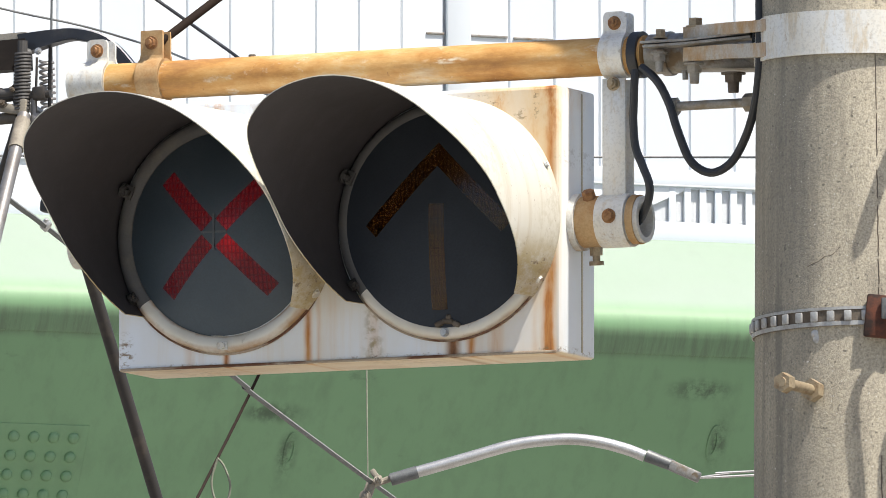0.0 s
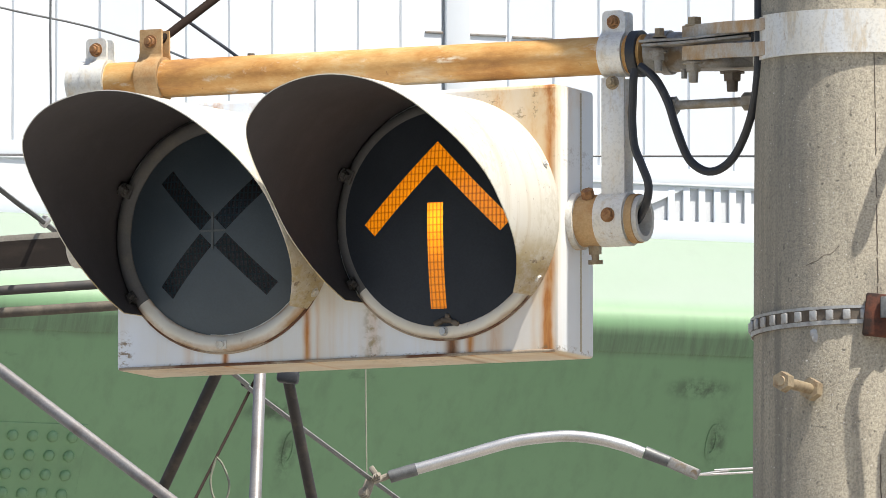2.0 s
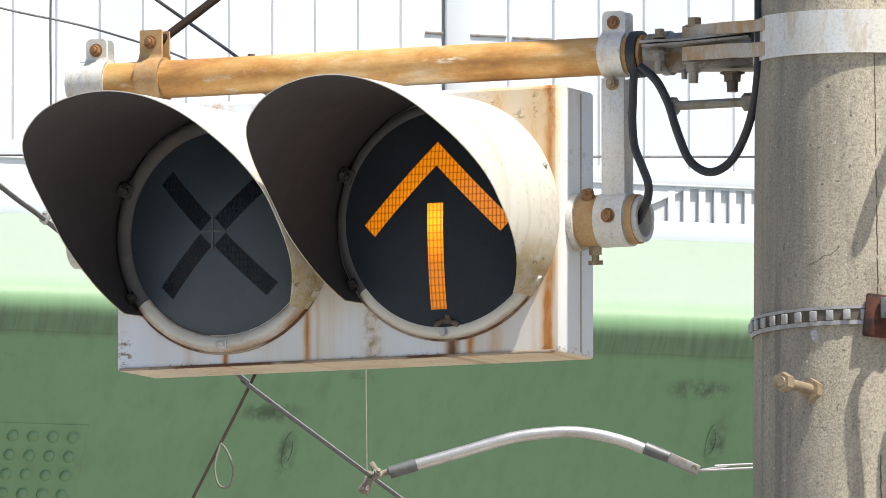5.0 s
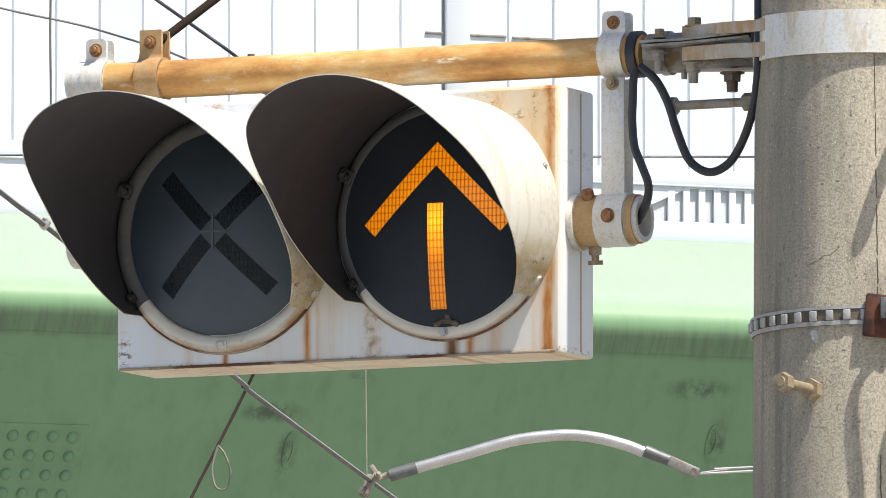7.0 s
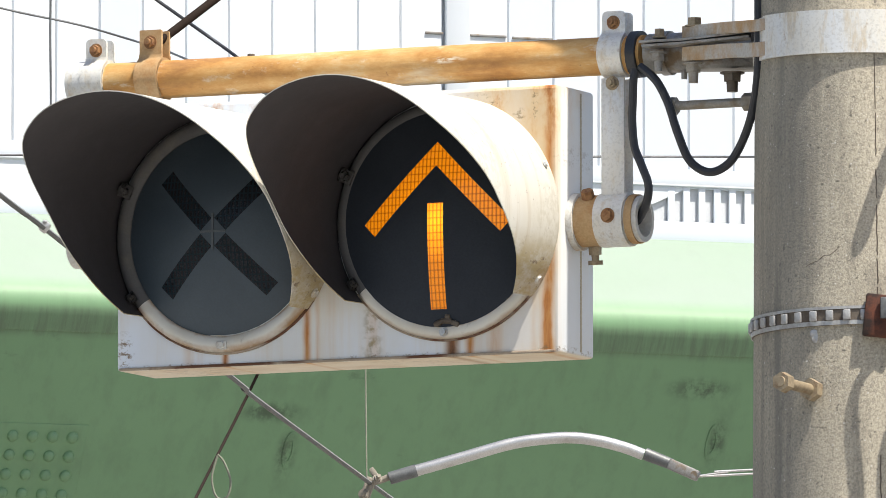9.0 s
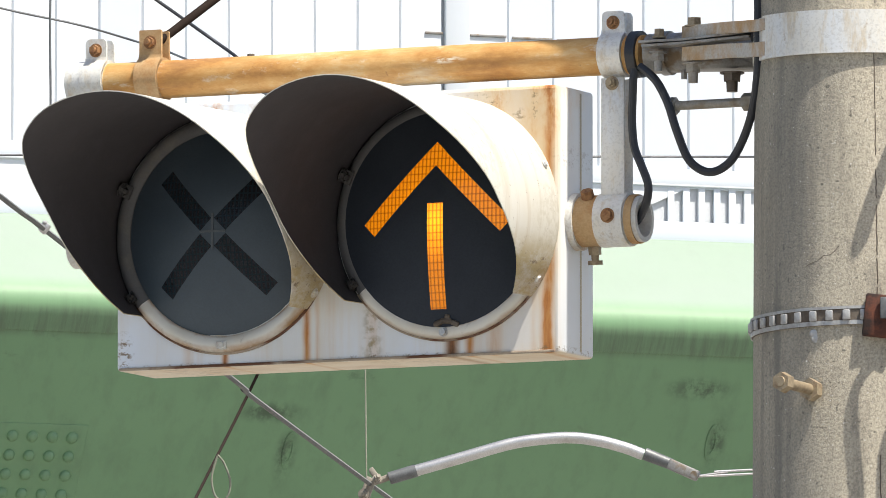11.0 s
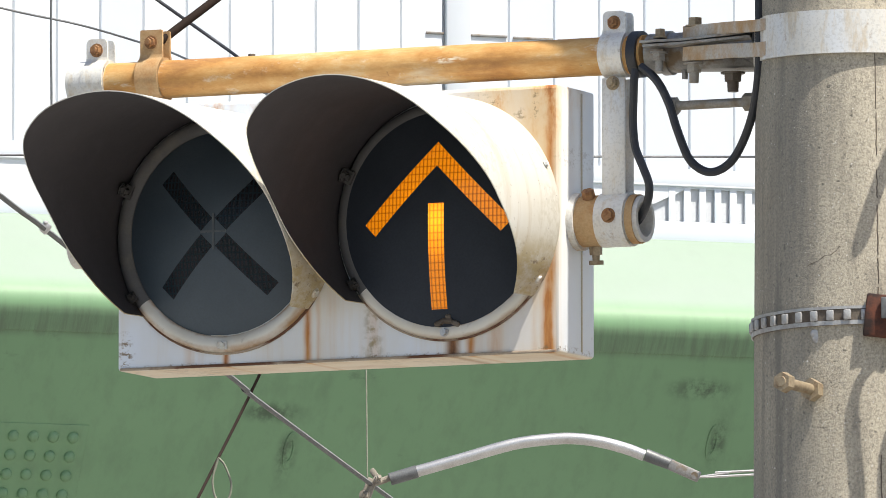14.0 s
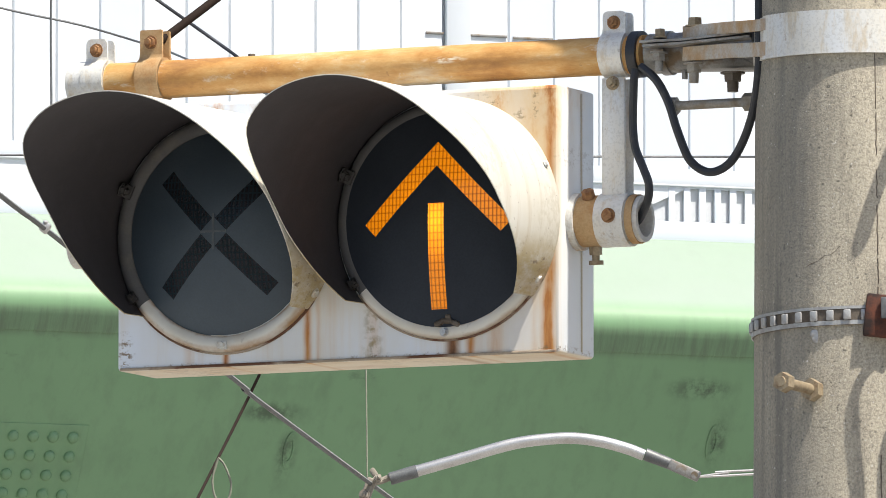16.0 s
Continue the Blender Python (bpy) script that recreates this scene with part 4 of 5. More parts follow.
def feed_cable():
    c = thing("feed_cable", Matrix.Translation((0.3754, 21.3934, 4.7198)), "black rubber cable looping from the pole to the signal", "cable")
    b = bmesh.new()
    tube(b, smooth_line([(0.4447, 21.2824, 5.0472), (0.4437, 21.2827, 4.9513), (0.4435, 21.2827, 4.8634), (0.4368, 21.3091, 4.8025), (0.4225, 21.3511, 4.7592), (0.4029, 21.3704, 4.7293), (0.3760, 21.3830, 4.7186), (0.3491, 21.3956, 4.7360),
                         (0.3317, 21.3988, 4.7765), (0.3191, 21.4047, 4.8173), (0.3065, 21.4107, 4.8445), (0.2954, 21.4159, 4.8595), (0.2796, 21.4283, 4.8738)], 6), 0.0061, 10)
    part("sheath", b, RUBBER, c, world_space=True)
    b = bmesh.new()
    tube(b, smooth_line([(0.2717, 21.4320, 4.8710), (0.2700, 21.4327, 4.8526), (0.2693, 21.4381, 4.8291), (0.2685, 21.4435, 4.7975), (0.2716, 21.4420, 4.7612),
                         (0.2811, 21.4325, 4.7344), (0.2905, 21.4231, 4.7069), (0.2897, 21.4285, 4.6858), (0.2820, 21.4522, 4.6675), (0.2751, 21.4705, 4.6581)], 6), 0.0061, 10)
    part("sheath", b, RUBBER, c, world_space=True)
    b = bmesh.new()
    ax = SIGNAL @ Matrix.Translation((0.444, D / 2, ARM_Z)) @ Matrix.Rotation(radians(90), 4, "Y")
    ring_shell(b, PIPE_R - 0.0005, PIPE_R + 0.006, -0.007, 0.007, ax, 40)
    part("wrap", b, RUBBER, c, world_space=True)


feed_cable()


def shadow_cable():
    """Unseen cables added off the pole's sunny side to throw shadows across the concrete."""
    c = thing("shadow_cable", Matrix.Translation((0.7229, 21.2000, 4.5440)), "unseen black cable added to throw shadows on the concrete pole", "cable")
    # across and up, as their shadows lie on the concrete
    lines = ((0.0062, ((0.115, 4.474), (0.070, 4.468), (0.030, 4.446), (0.004, 4.420), (-0.013, 4.388), (-0.018, 4.350), (-0.015, 4.300), (-0.010, 4.245), (-0.004, 4.180), (0.040, 4.080), (0.110, 4.000))),
             (0.0100, ((0.110, 4.370), (0.060, 4.350), (0.036, 4.325), (0.030, 4.290), (0.029, 4.240), (0.034, 4.150), (0.110, 4.060))),
             (0.0100, ((-0.003, 4.604), (0.004, 4.632), (0.016, 4.668), (0.030, 4.705), (0.052, 4.760), (0.085, 4.840), (0.120, 4.960))))
    for r, pts in lines:
        line = [Vector((POLE.x + x, POLE.y - math.sqrt(pole_radius(z) ** 2 - x * x), z)) + SUN_DIR * 0.28 for x, z in pts]
        line.append(Vector((POLE.x + 0.142, POLE.y - 0.03, line[-1].z)))
        if r < 0.01 or pts[0][0] > 0.1:
            line.insert(0, Vector((POLE.x + 0.142, POLE.y - 0.03, line[0].z)))
        b = bmesh.new()
        tube(b, smooth_line(line, 5), r, 10)
        part("sheath", b, RUBBER, c, world_space=True)


shadow_cable()


# ---- overhead line ----
def wire_thing(name, pts, r, material, label, category="wire"):
    c = thing(name, Matrix.Translation(pts[0]), label, category)
    b = bmesh.new()
    tube(b, smooth_line(pts, 6) if len(pts) > 2 else pts, r, 8)
    part("strand", b, material, c, world_space=True)
    return c


WIRE_Z = 5.32
CONTACT_LINE = [(-3.35, 2.0, WIRE_Z), (-1.0862, 24.6000, 5.3286), (-0.7972, 27.3000, 5.3234), (-0.7184, 28.0000, 5.3229), (-0.4214, 30.7000, 5.3119), (-0.1590, 33.1500, 5.3165), (2.0, 52.0, WIRE_Z), (12.0, 140.0, WIRE_Z)]
contact = wire_thing("contact_wire", CONTACT_LINE,
                     0.0046, COPPER, "grey copper contact wire running along the track")
# pale strand stands in for sunlight along the wire's upper edge
_b = bmesh.new()
tube(_b, [p + Vector((0.0028, -0.0022, 0.0022)) for p in smooth_line(CONTACT_LINE, 6)], 0.0021, 6)
part("lit_edge", _b, WORN_TIN, contact, "pale strand for the sunlit upper edge of the grooved wire", world_space=True)


PULL_AT = Vector((-0.1469, 33.2000, 5.3234))


def pull_off():
    c = thing("pull_off_arm", Matrix.Translation(PULL_AT), "bright curved aluminium pull-off arm holding the contact wire", "overhead fitting")
    b = bmesh.new()
    tube(b, smooth_line([(-0.0617, 33.2000, 5.3469), (0.0432, 33.2000, 5.3767), (0.1531, 33.2000, 5.4077), (0.2358, 33.2000, 5.4188), (0.2901, 33.2000, 5.4201), (0.3457, 33.2000, 5.4126), (0.4012, 33.2000, 5.3977), (0.4395, 33.2000, 5.3829)], 6), 0.0128, 14)
    part("tube", b, SILVER, c, world_space=True)
    b = bmesh.new()
    rod(b, (-0.1160, 33.2000, 5.3308), (-0.0568, 33.2000, 5.3482), 0.0138, 0.0142, 16)
    part("sleeve", b, WIRE, c, world_space=True)
    b = bmesh.new()
    rod(b, (0.4419, 33.2000, 5.3853), (0.5012, 33.2000, 5.3618), 0.0140, 0.0125, 16)
    part("sleeve", b, WIRE, c, world_space=True)
    b = bmesh.new()
    bar(b, (0.4936, 33.1900, 5.3634), (0.5602, 33.1900, 5.3337), 0.012, 0.024, 0.004)
    rod(b, (0.5486, 33.1600, 5.3360), (0.5496, 33.2200, 5.3413), 0.008, seg=14)
    part("clevis", b, ZINC_DARK, c, world_space=True)
    b = bmesh.new()
    tube(b, smooth_line([(-0.1111, 33.2000, 5.3358), (-0.1382, 33.2000, 5.3259), (-0.1578, 33.1700, 5.3183)], 4), 0.0075, 10)
    box(b, (0.022, 0.03, 0.05), (-0.1628, 33.1700, 5.3059), Matrix.Rotation(radians(20), 4, "Y"), 0.004)
    box(b, (0.012, 0.03, 0.035), (-0.1467, 33.1700, 5.3356), Matrix.Rotation(radians(-35), 4, "Y"), 0.003)
    hex_bolt(b, (-0.1713, 33.1500, 5.2918), (-0.3, -1, 0), 0.010, 0.012, 0.012)
    hex_bolt(b, (-0.1430, 33.1500, 5.3252), (0.3, -1, 0.4), 0.008, 0.010, 0.008)
    part("wire_clip", b, TAN_PLATE, c, world_space=True)
    b = bmesh.new()
    for pts in (((0.5579, 33.2000, 5.3358), (0.6246, 33.2000, 5.3451), (0.6925, 33.2000, 5.3506), (1.7481, 33.2000, 5.3977)),
                ((0.5579, 33.2000, 5.3358), (0.6246, 33.2000, 5.3383), (0.6925, 33.2000, 5.3420), (1.7481, 33.2000, 5.3915))):
        tube(b, smooth_line(pts, 5), 0.0028, 8)
    part("tail_wire", b, SILVER, c, world_space=True)
    return c


pull_arm = pull_off()
stay = wire_thing("stay_wire", [(-0.1656, 33.4000, 6.0968), (-0.2778, 33.6000, 5.8840), (-0.4149, 33.9000, 5.6104), (-0.5483, 33.6000, 5.3060), (-0.7156, 33.0000, 4.8999)], 0.0034, BROWN_WIRE, "thin rust-brown stay wire crossing below the signal")
wire_thing("cord", [(-0.1676, 33.3800, 6.0900), (-0.1711, 33.3000, 5.8923), (-0.1682, 33.2500, 5.5637), (-0.1654, 33.2000, 5.3296)], 0.0017, ROPE, "pale thin cord hanging to the wire clip")
loop = wire_thing("cord_loop", [(-0.4987, 33.7000, 5.4152), (-0.5112, 33.7000, 5.3674), (-0.5023, 33.7000, 5.3247), (-0.4785, 33.7000, 5.3222), (-0.4698, 33.7000, 5.3574), (-0.4836, 33.7000, 5.3989), (-0.4987, 33.7000, 5.4177)], 0.0026, ROPE, "loop of pale cord tied to the stay wire")
knot = thing("wire_ring", Matrix.Translation((-0.1656, 33.4, 6.0968)), "small grey steel ring tying the wires together", "ring")
_b = bmesh.new()
ring_shell(_b, 0.016, 0.024, -0.005, 0.005, Matrix.Rotation(radians(90), 4, "X"), 24)
part("ring", _b, WIRE, knot)
wire_thing("span_wire", [(-1.5579, 40.0000, 7.2762), (-1.1696, 40.0000, 7.1740), (-0.9606, 40.0000, 7.1289), (-0.7964, 40.0000, 7.0809), (-0.6857, 38.0000, 6.8240), (-0.1656, 33.4000, 6.0968)], 0.0029, WIRE, "thin grey twisted span wire before the white wall")
wire_thing("drop_wire", [(-0.7200, 27.9000, 6.3000), (-0.7214, 27.9000, 5.8074), (-0.7221, 27.9000, 5.6817), (-0.7207, 27.9000, 5.5456), (-0.7215, 27.8900, 5.3450)], 0.0021, WIRE, "thin grey drop wire hanging straight down to the contact wire")
wire_thing("feeder_wire", [(-0.9699, 38.0000, 7.1352), (-0.7172, 38.0000, 6.9553), (-0.5270, 38.0000, 6.8197), (-0.4720, 37.5000, 6.7220), (-0.1656, 33.4000, 6.0968)], 0.0043, HORN, "dark twisted feeder wire above the tube arm")
wire_thing("guard_cable", [(-2.8862, 46.0000, 7.4517), (-1.3437, 46.0000, 7.4397), (0.0274, 46.0000, 7.4362), (1.0557, 46.0000, 7.4345), (1.0754, 44.0000, 7.2139), (0.5722, 21.4500, 4.7444)], 0.0034, WIRE, "thin grey guard cable along the white wall")
_b = bmesh.new()
box(_b, (0.016, 0.03, 0.020), (-0.7309, 27.8800, 5.3260), Matrix.Rotation(radians(38), 4, "Y"), 0.003)
hex_bolt(_b, (-0.7307, 27.8700, 5.3291), (0.2, -0.6, 1), 0.005, 0.008)
part("ear_clamp", _b, SILVER, contact, "small bright wire clamp", world_space=True)


# ---- the green bridge and the white wall on it ----
BRIDGE = Matrix.Translation((0.0000, 60.0000, 8.3490)) @ pose(0, 0, 0, 0, 0, 21.5)
bridge = thing("bridge_girder", BRIDGE, "faded green riveted steel bridge girder, sunlit along its rounded top", "bridge")


def profile_strip(prof, x0, x1, n=1):
    """A closed section, given in depth and height, drawn out along x."""
    bm = bmesh.new()
    rows = [[bm.verts.new((x0 + (x1 - x0) * i / n, y, z)) for y, z in prof] for i in range(n + 1)]
    k = len(prof)
    for a, b in zip(rows, rows[1:]):
        for j in range(k):
            bm.faces.new((a[j], a[(j + 1) % k], b[(j + 1) % k], b[j]))
    bm.faces.new(rows[0]), bm.faces.new(rows[-1])
    return bm


def bridge_parts():
    arc = [(0.10 - 0.10 * math.cos(radians(a)), -0.02 + 0.10 * math.sin(radians(a))) for a in (-30, -15, 0, 12, 24, 36, 48)]
    top = [(0.047, -0.128)] + arc + [(0.36, 0.365), (1.2, 0.40), (1.2, -0.128)]
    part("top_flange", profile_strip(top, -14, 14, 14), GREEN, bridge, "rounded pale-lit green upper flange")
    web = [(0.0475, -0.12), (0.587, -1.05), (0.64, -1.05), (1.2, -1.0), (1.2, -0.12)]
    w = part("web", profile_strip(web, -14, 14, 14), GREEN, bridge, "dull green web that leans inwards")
    lean = Matrix.Rotation(math.atan2(0.5395, 0.93), 4, "X")
    # splice plate with its rivets
    b = bmesh.new()
    at = Vector((-1.655, 0.0475 + 0.5395 * (0.63 / 0.93) - 0.001, -0.75))
    box(b, (0.52, 0.006, 0.64), at, lean, 0.002)
    plate = part("splice_plate", b, GREEN, bridge, smooth=False)
    b = bmesh.new()
    bmesh.ops.create_uvsphere(b, u_segments=14, v_segments=8, radius=0.024)
    bmesh.ops.transform(b, matrix=Matrix.Diagonal((1, 0.85, 1, 1)), verts=b.verts)
    first = part("rivet", b, GREEN, plate)
    k = 0
    for i in range(6):
        for j in range(7):
            m = Matrix.Translation(at) @ lean @ Matrix.Translation((0.20 - 0.083 * i, -0.003, 0.265 - 0.083 * j))
            o = first
            if k:
                o = first.copy()
                scene.collection.objects.link(o)
            o.matrix_local = m
            k += 1
    # drain pockets
    for px, pz in ((-0.54, 0.42), (1.25, 0.335)):
        b = bmesh.new()
        ring_shell(b, 0.026, 0.044, 0.0, 0.0035, Matrix.Translation((px, 0.0475 + 0.5395 * (pz / 0.93), -0.12 - pz)) @ lean @ Matrix.Rotation(radians(90), 4, "X") @ Matrix.Diagonal((0.55, 1.8, 1, 1)), 24)
        part("drain_pocket", b, GREEN, bridge)


bridge_parts()
for _x in (-12.6, 12.6):
    _b = bmesh.new()
    box(_b, (1.1, 1.4, 7.3), (_x, 0.75, 3.65 - BRIDGE.translation.z), bevel=0.06)
    box(_b, (1.5, 1.6, 0.5), (_x, 0.75, 7.05 - BRIDGE.translation.z), bevel=0.05)
    part("pier", _b, CONCRETE, bridge, "plain concrete pier")
wall = thing("noise_wall", BRIDGE @ Matrix.Translation((0, 0.42, 0.36)), "white ribbed sheet-metal wall standing on the green bridge", "wall")


def wall_parts():
    def board(w, z0, z1):
        """A sheet rib with shallow chamfers along both edges."""
        b = bmesh.new()
        sec = ((-w / 2, 0.0015), (-w / 2 + 0.0055, -0.006), (w / 2 - 0.0055, -0.006), (w / 2, 0.0015), (w / 2, 0.006), (-w / 2, 0.006))
        rows = [[b.verts.new((x, y, z)) for x, y in sec] for z in (z0, z1)]
        for i in range(6):
            k = (i + 1) % 6
            b.faces.new((rows[0][i], rows[0][k], rows[1][k], rows[1][i]))
        b.faces.new(rows[0]), b.faces.new(rows[1])
        return b

    # narrower ribs on one side of the post than on the other
    for pitch, x, way, count in ((0.1825, 0.165, -1, 30), (0.195, 0.249, 1, 26)):
        first = part("board", board(pitch - 0.001, 0.22, 2.82), SHEET, wall)
        for i in range(count):
            o = first
            if i:
                o = first.copy()
                scene.collection.objects.link(o)
            o.location = (x + way * pitch * (i + 0.5), 0.0, 0.0)
    b = bmesh.new()
    box(b, (12, 0.02, 2.60), (0, 0.0165, 1.524))
    part("backing", b, SHEET, wall, "pale backing sheet behind the boards")
    b = bmesh.new()
    box(b, (12, 0.02, 0.225), (0, 0.021, 0.1085))
    part("backing", b, GREY_SHEET, wall, "light grey sheet set back behind the slats")
    for z, h, d in ((0.262, 0.070, 0.010), (0.232, 0.008, 0.011), (0.0425, 0.085, 0.014)):
        b = bmesh.new()
        box(b, (11.5, d, h), (0, -0.0065 - d / 2, z), bevel=0.003)
        part("rail", b, SHEET, wall, "white horizontal rail")
    b = bmesh.new()
    box(b, (0.030, 0.014, 0.20), (0, -0.0005, 0.135), bevel=0.003)
    first = part("baluster", b, SHEET, wall)
    for i in range(17, 62):
        o = first
        if i > 17:
            o = first.copy()
            scene.collection.objects.link(o)
        o.location = (i * 0.0665 + 0.0185, 0, 0)
    # solid panel beside the slats; its slanting end is shaped after a shadow edge
    b = bmesh.new()
    out = ((-5.7, 0.228), (1.235, 0.228), (1.05, 0.145), (0.98, 0.085), (-5.7, 0.085))
    rows = [[b.verts.new((x, y, z)) for x, z in out] for y in (-0.0055, 0.006)]
    for i in range(5):
        k = (i + 1) % 5
        b.faces.new((rows[0][i], rows[0][k], rows[1][k], rows[1][i]))
    b.faces.new(rows[0]), b.faces.new(rows[1])
    part("skirt", b, SHEET, wall, "plain white skirting panel, its slanting end shaped as a shadow edge", smooth=False)
    b = bmesh.new()
    box(b, (0.105, 0.024, 2.7), (0.222, -0.019, 1.62), bevel=0.006)
    part("post", b, SHEET, wall, "white wall post")
    for x0, x1, z in ((0.088, 0.165, 0.802), (0.280, 0.436, 0.800), (0.462, 0.634, 0.797), (0.655, 0.80, 0.794)):
        b = bmesh.new()
        box(b, (x1 - x0, 0.008, 0.010), ((x0 + x1) / 2, -0.0105, z), bevel=0.002)
        part("ledge", b, ZINC_DARK, wall, "small grey ledge")


wall_parts()

# ---- the tram with its current collector ----
tram = thing("tram", Matrix(), "tram car with a raised pantograph under the contact wire", "tram")
TOP = 5.3  # height of the sliding beam's upper edge


def tram_body():
    bm = bmesh.new()
    box(bm, (2.3, 12.0, 2.55), (0.3, -1.5, 1.95), bevel=0.18)
    body = part("body", bm, CREAM, tram)
    bm = bmesh.new()
    box(bm, (1.6, 10.5, 0.22), (0.3, -1.5, 3.32), bevel=0.08)
    part("roof", bm, ZINC_DARK, tram)
    for x in (-0.55, 1.15):
        for y in (-5.2, -3.6, 0.6, 2.2):
            bm = bmesh.new()
            rod(bm, (x - 0.06, y, 0.36), (x + 0.06, y, 0.36), 0.34, seg=32)
            part("wheel", bm, ZINC_DARK, tram)
    for z, y in ((3.6, -0.8), (3.6, 1.0)):
        bm = bmesh.new()
        box(bm, (1.2, 0.08, 0.35), (-0.31, y, z), bevel=0.01)
        part("pantograph_base", bm, FRAME_DARK, tram)


def taper(bm, pts, sizes, w):
    """A flat bar of width w along y that follows pts in x and z, with its own height at each."""
    rows = []
    for i, (p, h) in enumerate(zip(pts, sizes)):
        a, c = Vector(pts[max(i - 1, 0)]), Vector(pts[min(i + 1, len(pts) - 1)])
        d = (c - a).normalized()
        up = Vector((-d.z, 0, d.x)) * h / 2
        rows.append([bm.verts.new(Vector(p) + up * k + Vector((0, y, 0))) for k, y in ((-1, -w / 2), (-1, w / 2), (1, w / 2), (1, -w / 2))])
    for a, b in zip(rows, rows[1:]):
        for j in range(4):
            bm.faces.new((a[j], a[(j + 1) % 4], b[(j + 1) % 4], b[j]))
    bm.faces.new(rows[0]), bm.faces.new(rows[-1])
    return bm


def collector():
    """Beam with two horns on springs; below it a cross frame and four arms of a diamond."""
    L = 0.656
    HEAD = TOP - 0.012  # the beam lies a little lower than the frame allows for
    b = bmesh.new()
    tube(b, [(-L, 0, HEAD - 0.0175), (-L / 2, 0, HEAD - 0.0155), (0, 0, HEAD - 0.0175)], 0, flat=(0.034, 0.05))
    beam = part("slider", b, SLIDER, tram, "brown-black carbon sliding beam")
    # the strip's pale colour also carries the sunlit upper band of the beam
    b = bmesh.new()
    tube(b, [(-L, -0.003, HEAD - 0.006), (-L / 2, -0.003, HEAD - 0.004), (0, -0.003, HEAD - 0.006)], 0, flat=(0.013, 0.05))
    part("carbon_strip", b, CARBON, beam, "worn tan-grey contact strip, coloured lighter as if sunlit")
    for sx, x0 in ((1, 0.0), (-1, -L)):
        pts = [(0, 0.008), (0.05, 0.011), (0.097, 0.010), (0.146, -0.008), (0.184, -0.049), (0.221, -0.107), (0.263, -0.175), (0.288, -0.216)]
        if sx < 0:
            pts = [(0, 0.006), (0.04, 0.006), (0.08, 0.003), (0.129, -0.018), (0.171, -0.067), (0.209, -0.129), (0.227, -0.190), (0.236, -0.22)]
        line = smooth_line([(x0 + sx * x - sx * 0.012, 0, HEAD + z - 0.003) for x, z in pts], 4)
        tall = [0.018 + 0.016 * max(0.0, 1 - k / 8) ** 1.3 for k in range(len(line))]
        line = [p - Vector((0, 0, (h - 0.018) * 0.4)) for p, h in zip(line, tall)]
        b = bmesh.new()
        taper(b, line, tall, 0.030)
        bmesh.ops.bevel(b, geom=[e for e in b.edges if abs((e.verts[0].co - e.verts[1].co).y) < 1e-5], offset=0.002, segments=2, affect="EDGES")
        hn = part("horn", b, HORN, tram, "dark curved steel horn")
        # bright strip gives the horn its highlight as a shape
        b = bmesh.new()
        tube(b, smooth_line([(x0 + sx * x - sx * 0.009, -0.004, HEAD + z + 0.0055) for x, z in pts], 4), 0.0026, 6)
        part("edge_glint", b, SILVER, hn, "bright strip laid on as the horn's highlight")
        b = bmesh.new()
        for k in (0.004, 0.022):
            hex_bolt(b, (x0 + sx * k, -0.016, HEAD - 0.016), (0, -1, 0.2), 0.0050, 0.005, 0.003)
        part("horn_bolt", b, SILVER, hn, "bright bolt")
        b = bmesh.new()
        coil(b, (x0 - sx * 0.006, -0.034, TOP - 0.126), (x0 + sx * 0.002, -0.034, HEAD - 0.018), 0.0122, 0.0028, 17)
        rod(b, (x0 - sx * 0.006, -0.034, TOP - 0.13), (x0 + sx * 0.002, -0.034, HEAD + 0.001), 0.0085, seg=10)
        part("spring", b, FRAME_GREY, tram, "grimy coil spring")
        b = bmesh.new()
        coil(b, (x0, 0.085, TOP - 0.11), (x0, 0.085, TOP - 0.03), 0.0115, 0.0026, 8)
        rod(b, (x0, 0.085, TOP - 0.13), (x0, 0.0, TOP - 0.118), 0.008, seg=10)
        part("spring", b, FRAME_PALE, tram, "thin pale coil spring")
        b = bmesh.new()
        rod(b, (x0 + sx * 0.034, 0.01, TOP - 0.020), (x0 + sx * 0.026, 0.01, TOP - 0.14), 0.0032, seg=8)
        rod(b, (x0 + sx * 0.024, -0.03, TOP - 0.04), (x0 + sx * 0.014, -0.03, TOP - 0.165), 0.0022, seg=8)
        rod(b, (x0 - 0.05 * sx, -0.03, TOP - 0.102), (x0 + sx * 0.044, -0.03, TOP - 0.102), 0.0068, seg=10)
        box(b, (0.022, 0.02, 0.022), (x0 + sx * 0.026, -0.03, TOP - 0.100), bevel=0.003)
        part("spring_bracket", b, FRAME_DARK, tram)
        # pale casting that joins spring, tubes and arm
        b = bmesh.new()
        box(b, (0.012, 0.024, 0.055), (x0 - sx * 0.002, -0.036, TOP - 0.135), Matrix.Rotation(radians(8 * sx), 4, "Y"), 0.003)
        box(b, (0.040, 0.020, 0.016), (x0 - sx * 0.022, -0.036, TOP - 0.122), Matrix.Rotation(radians(14 * sx), 4, "Y"), 0.004)
        pv = part("pivot_plate", b, TAN_PLATE, tram, "dusty tan pivot casting")
        b = bmesh.new()
        hex_bolt(b, (x0 - sx * 0.034, -0.046, TOP - 0.114), (0, -1, 0.4), 0.0060, 0.006, 0.004)
        hex_bolt(b, (x0 - sx * 0.016, -0.046, TOP - 0.092), (0, -1, 0.4), 0.0040, 0.005, 0.003)
        part("pivot_bolt", b, NUT_DARK, pv)
        b = bmesh.new()
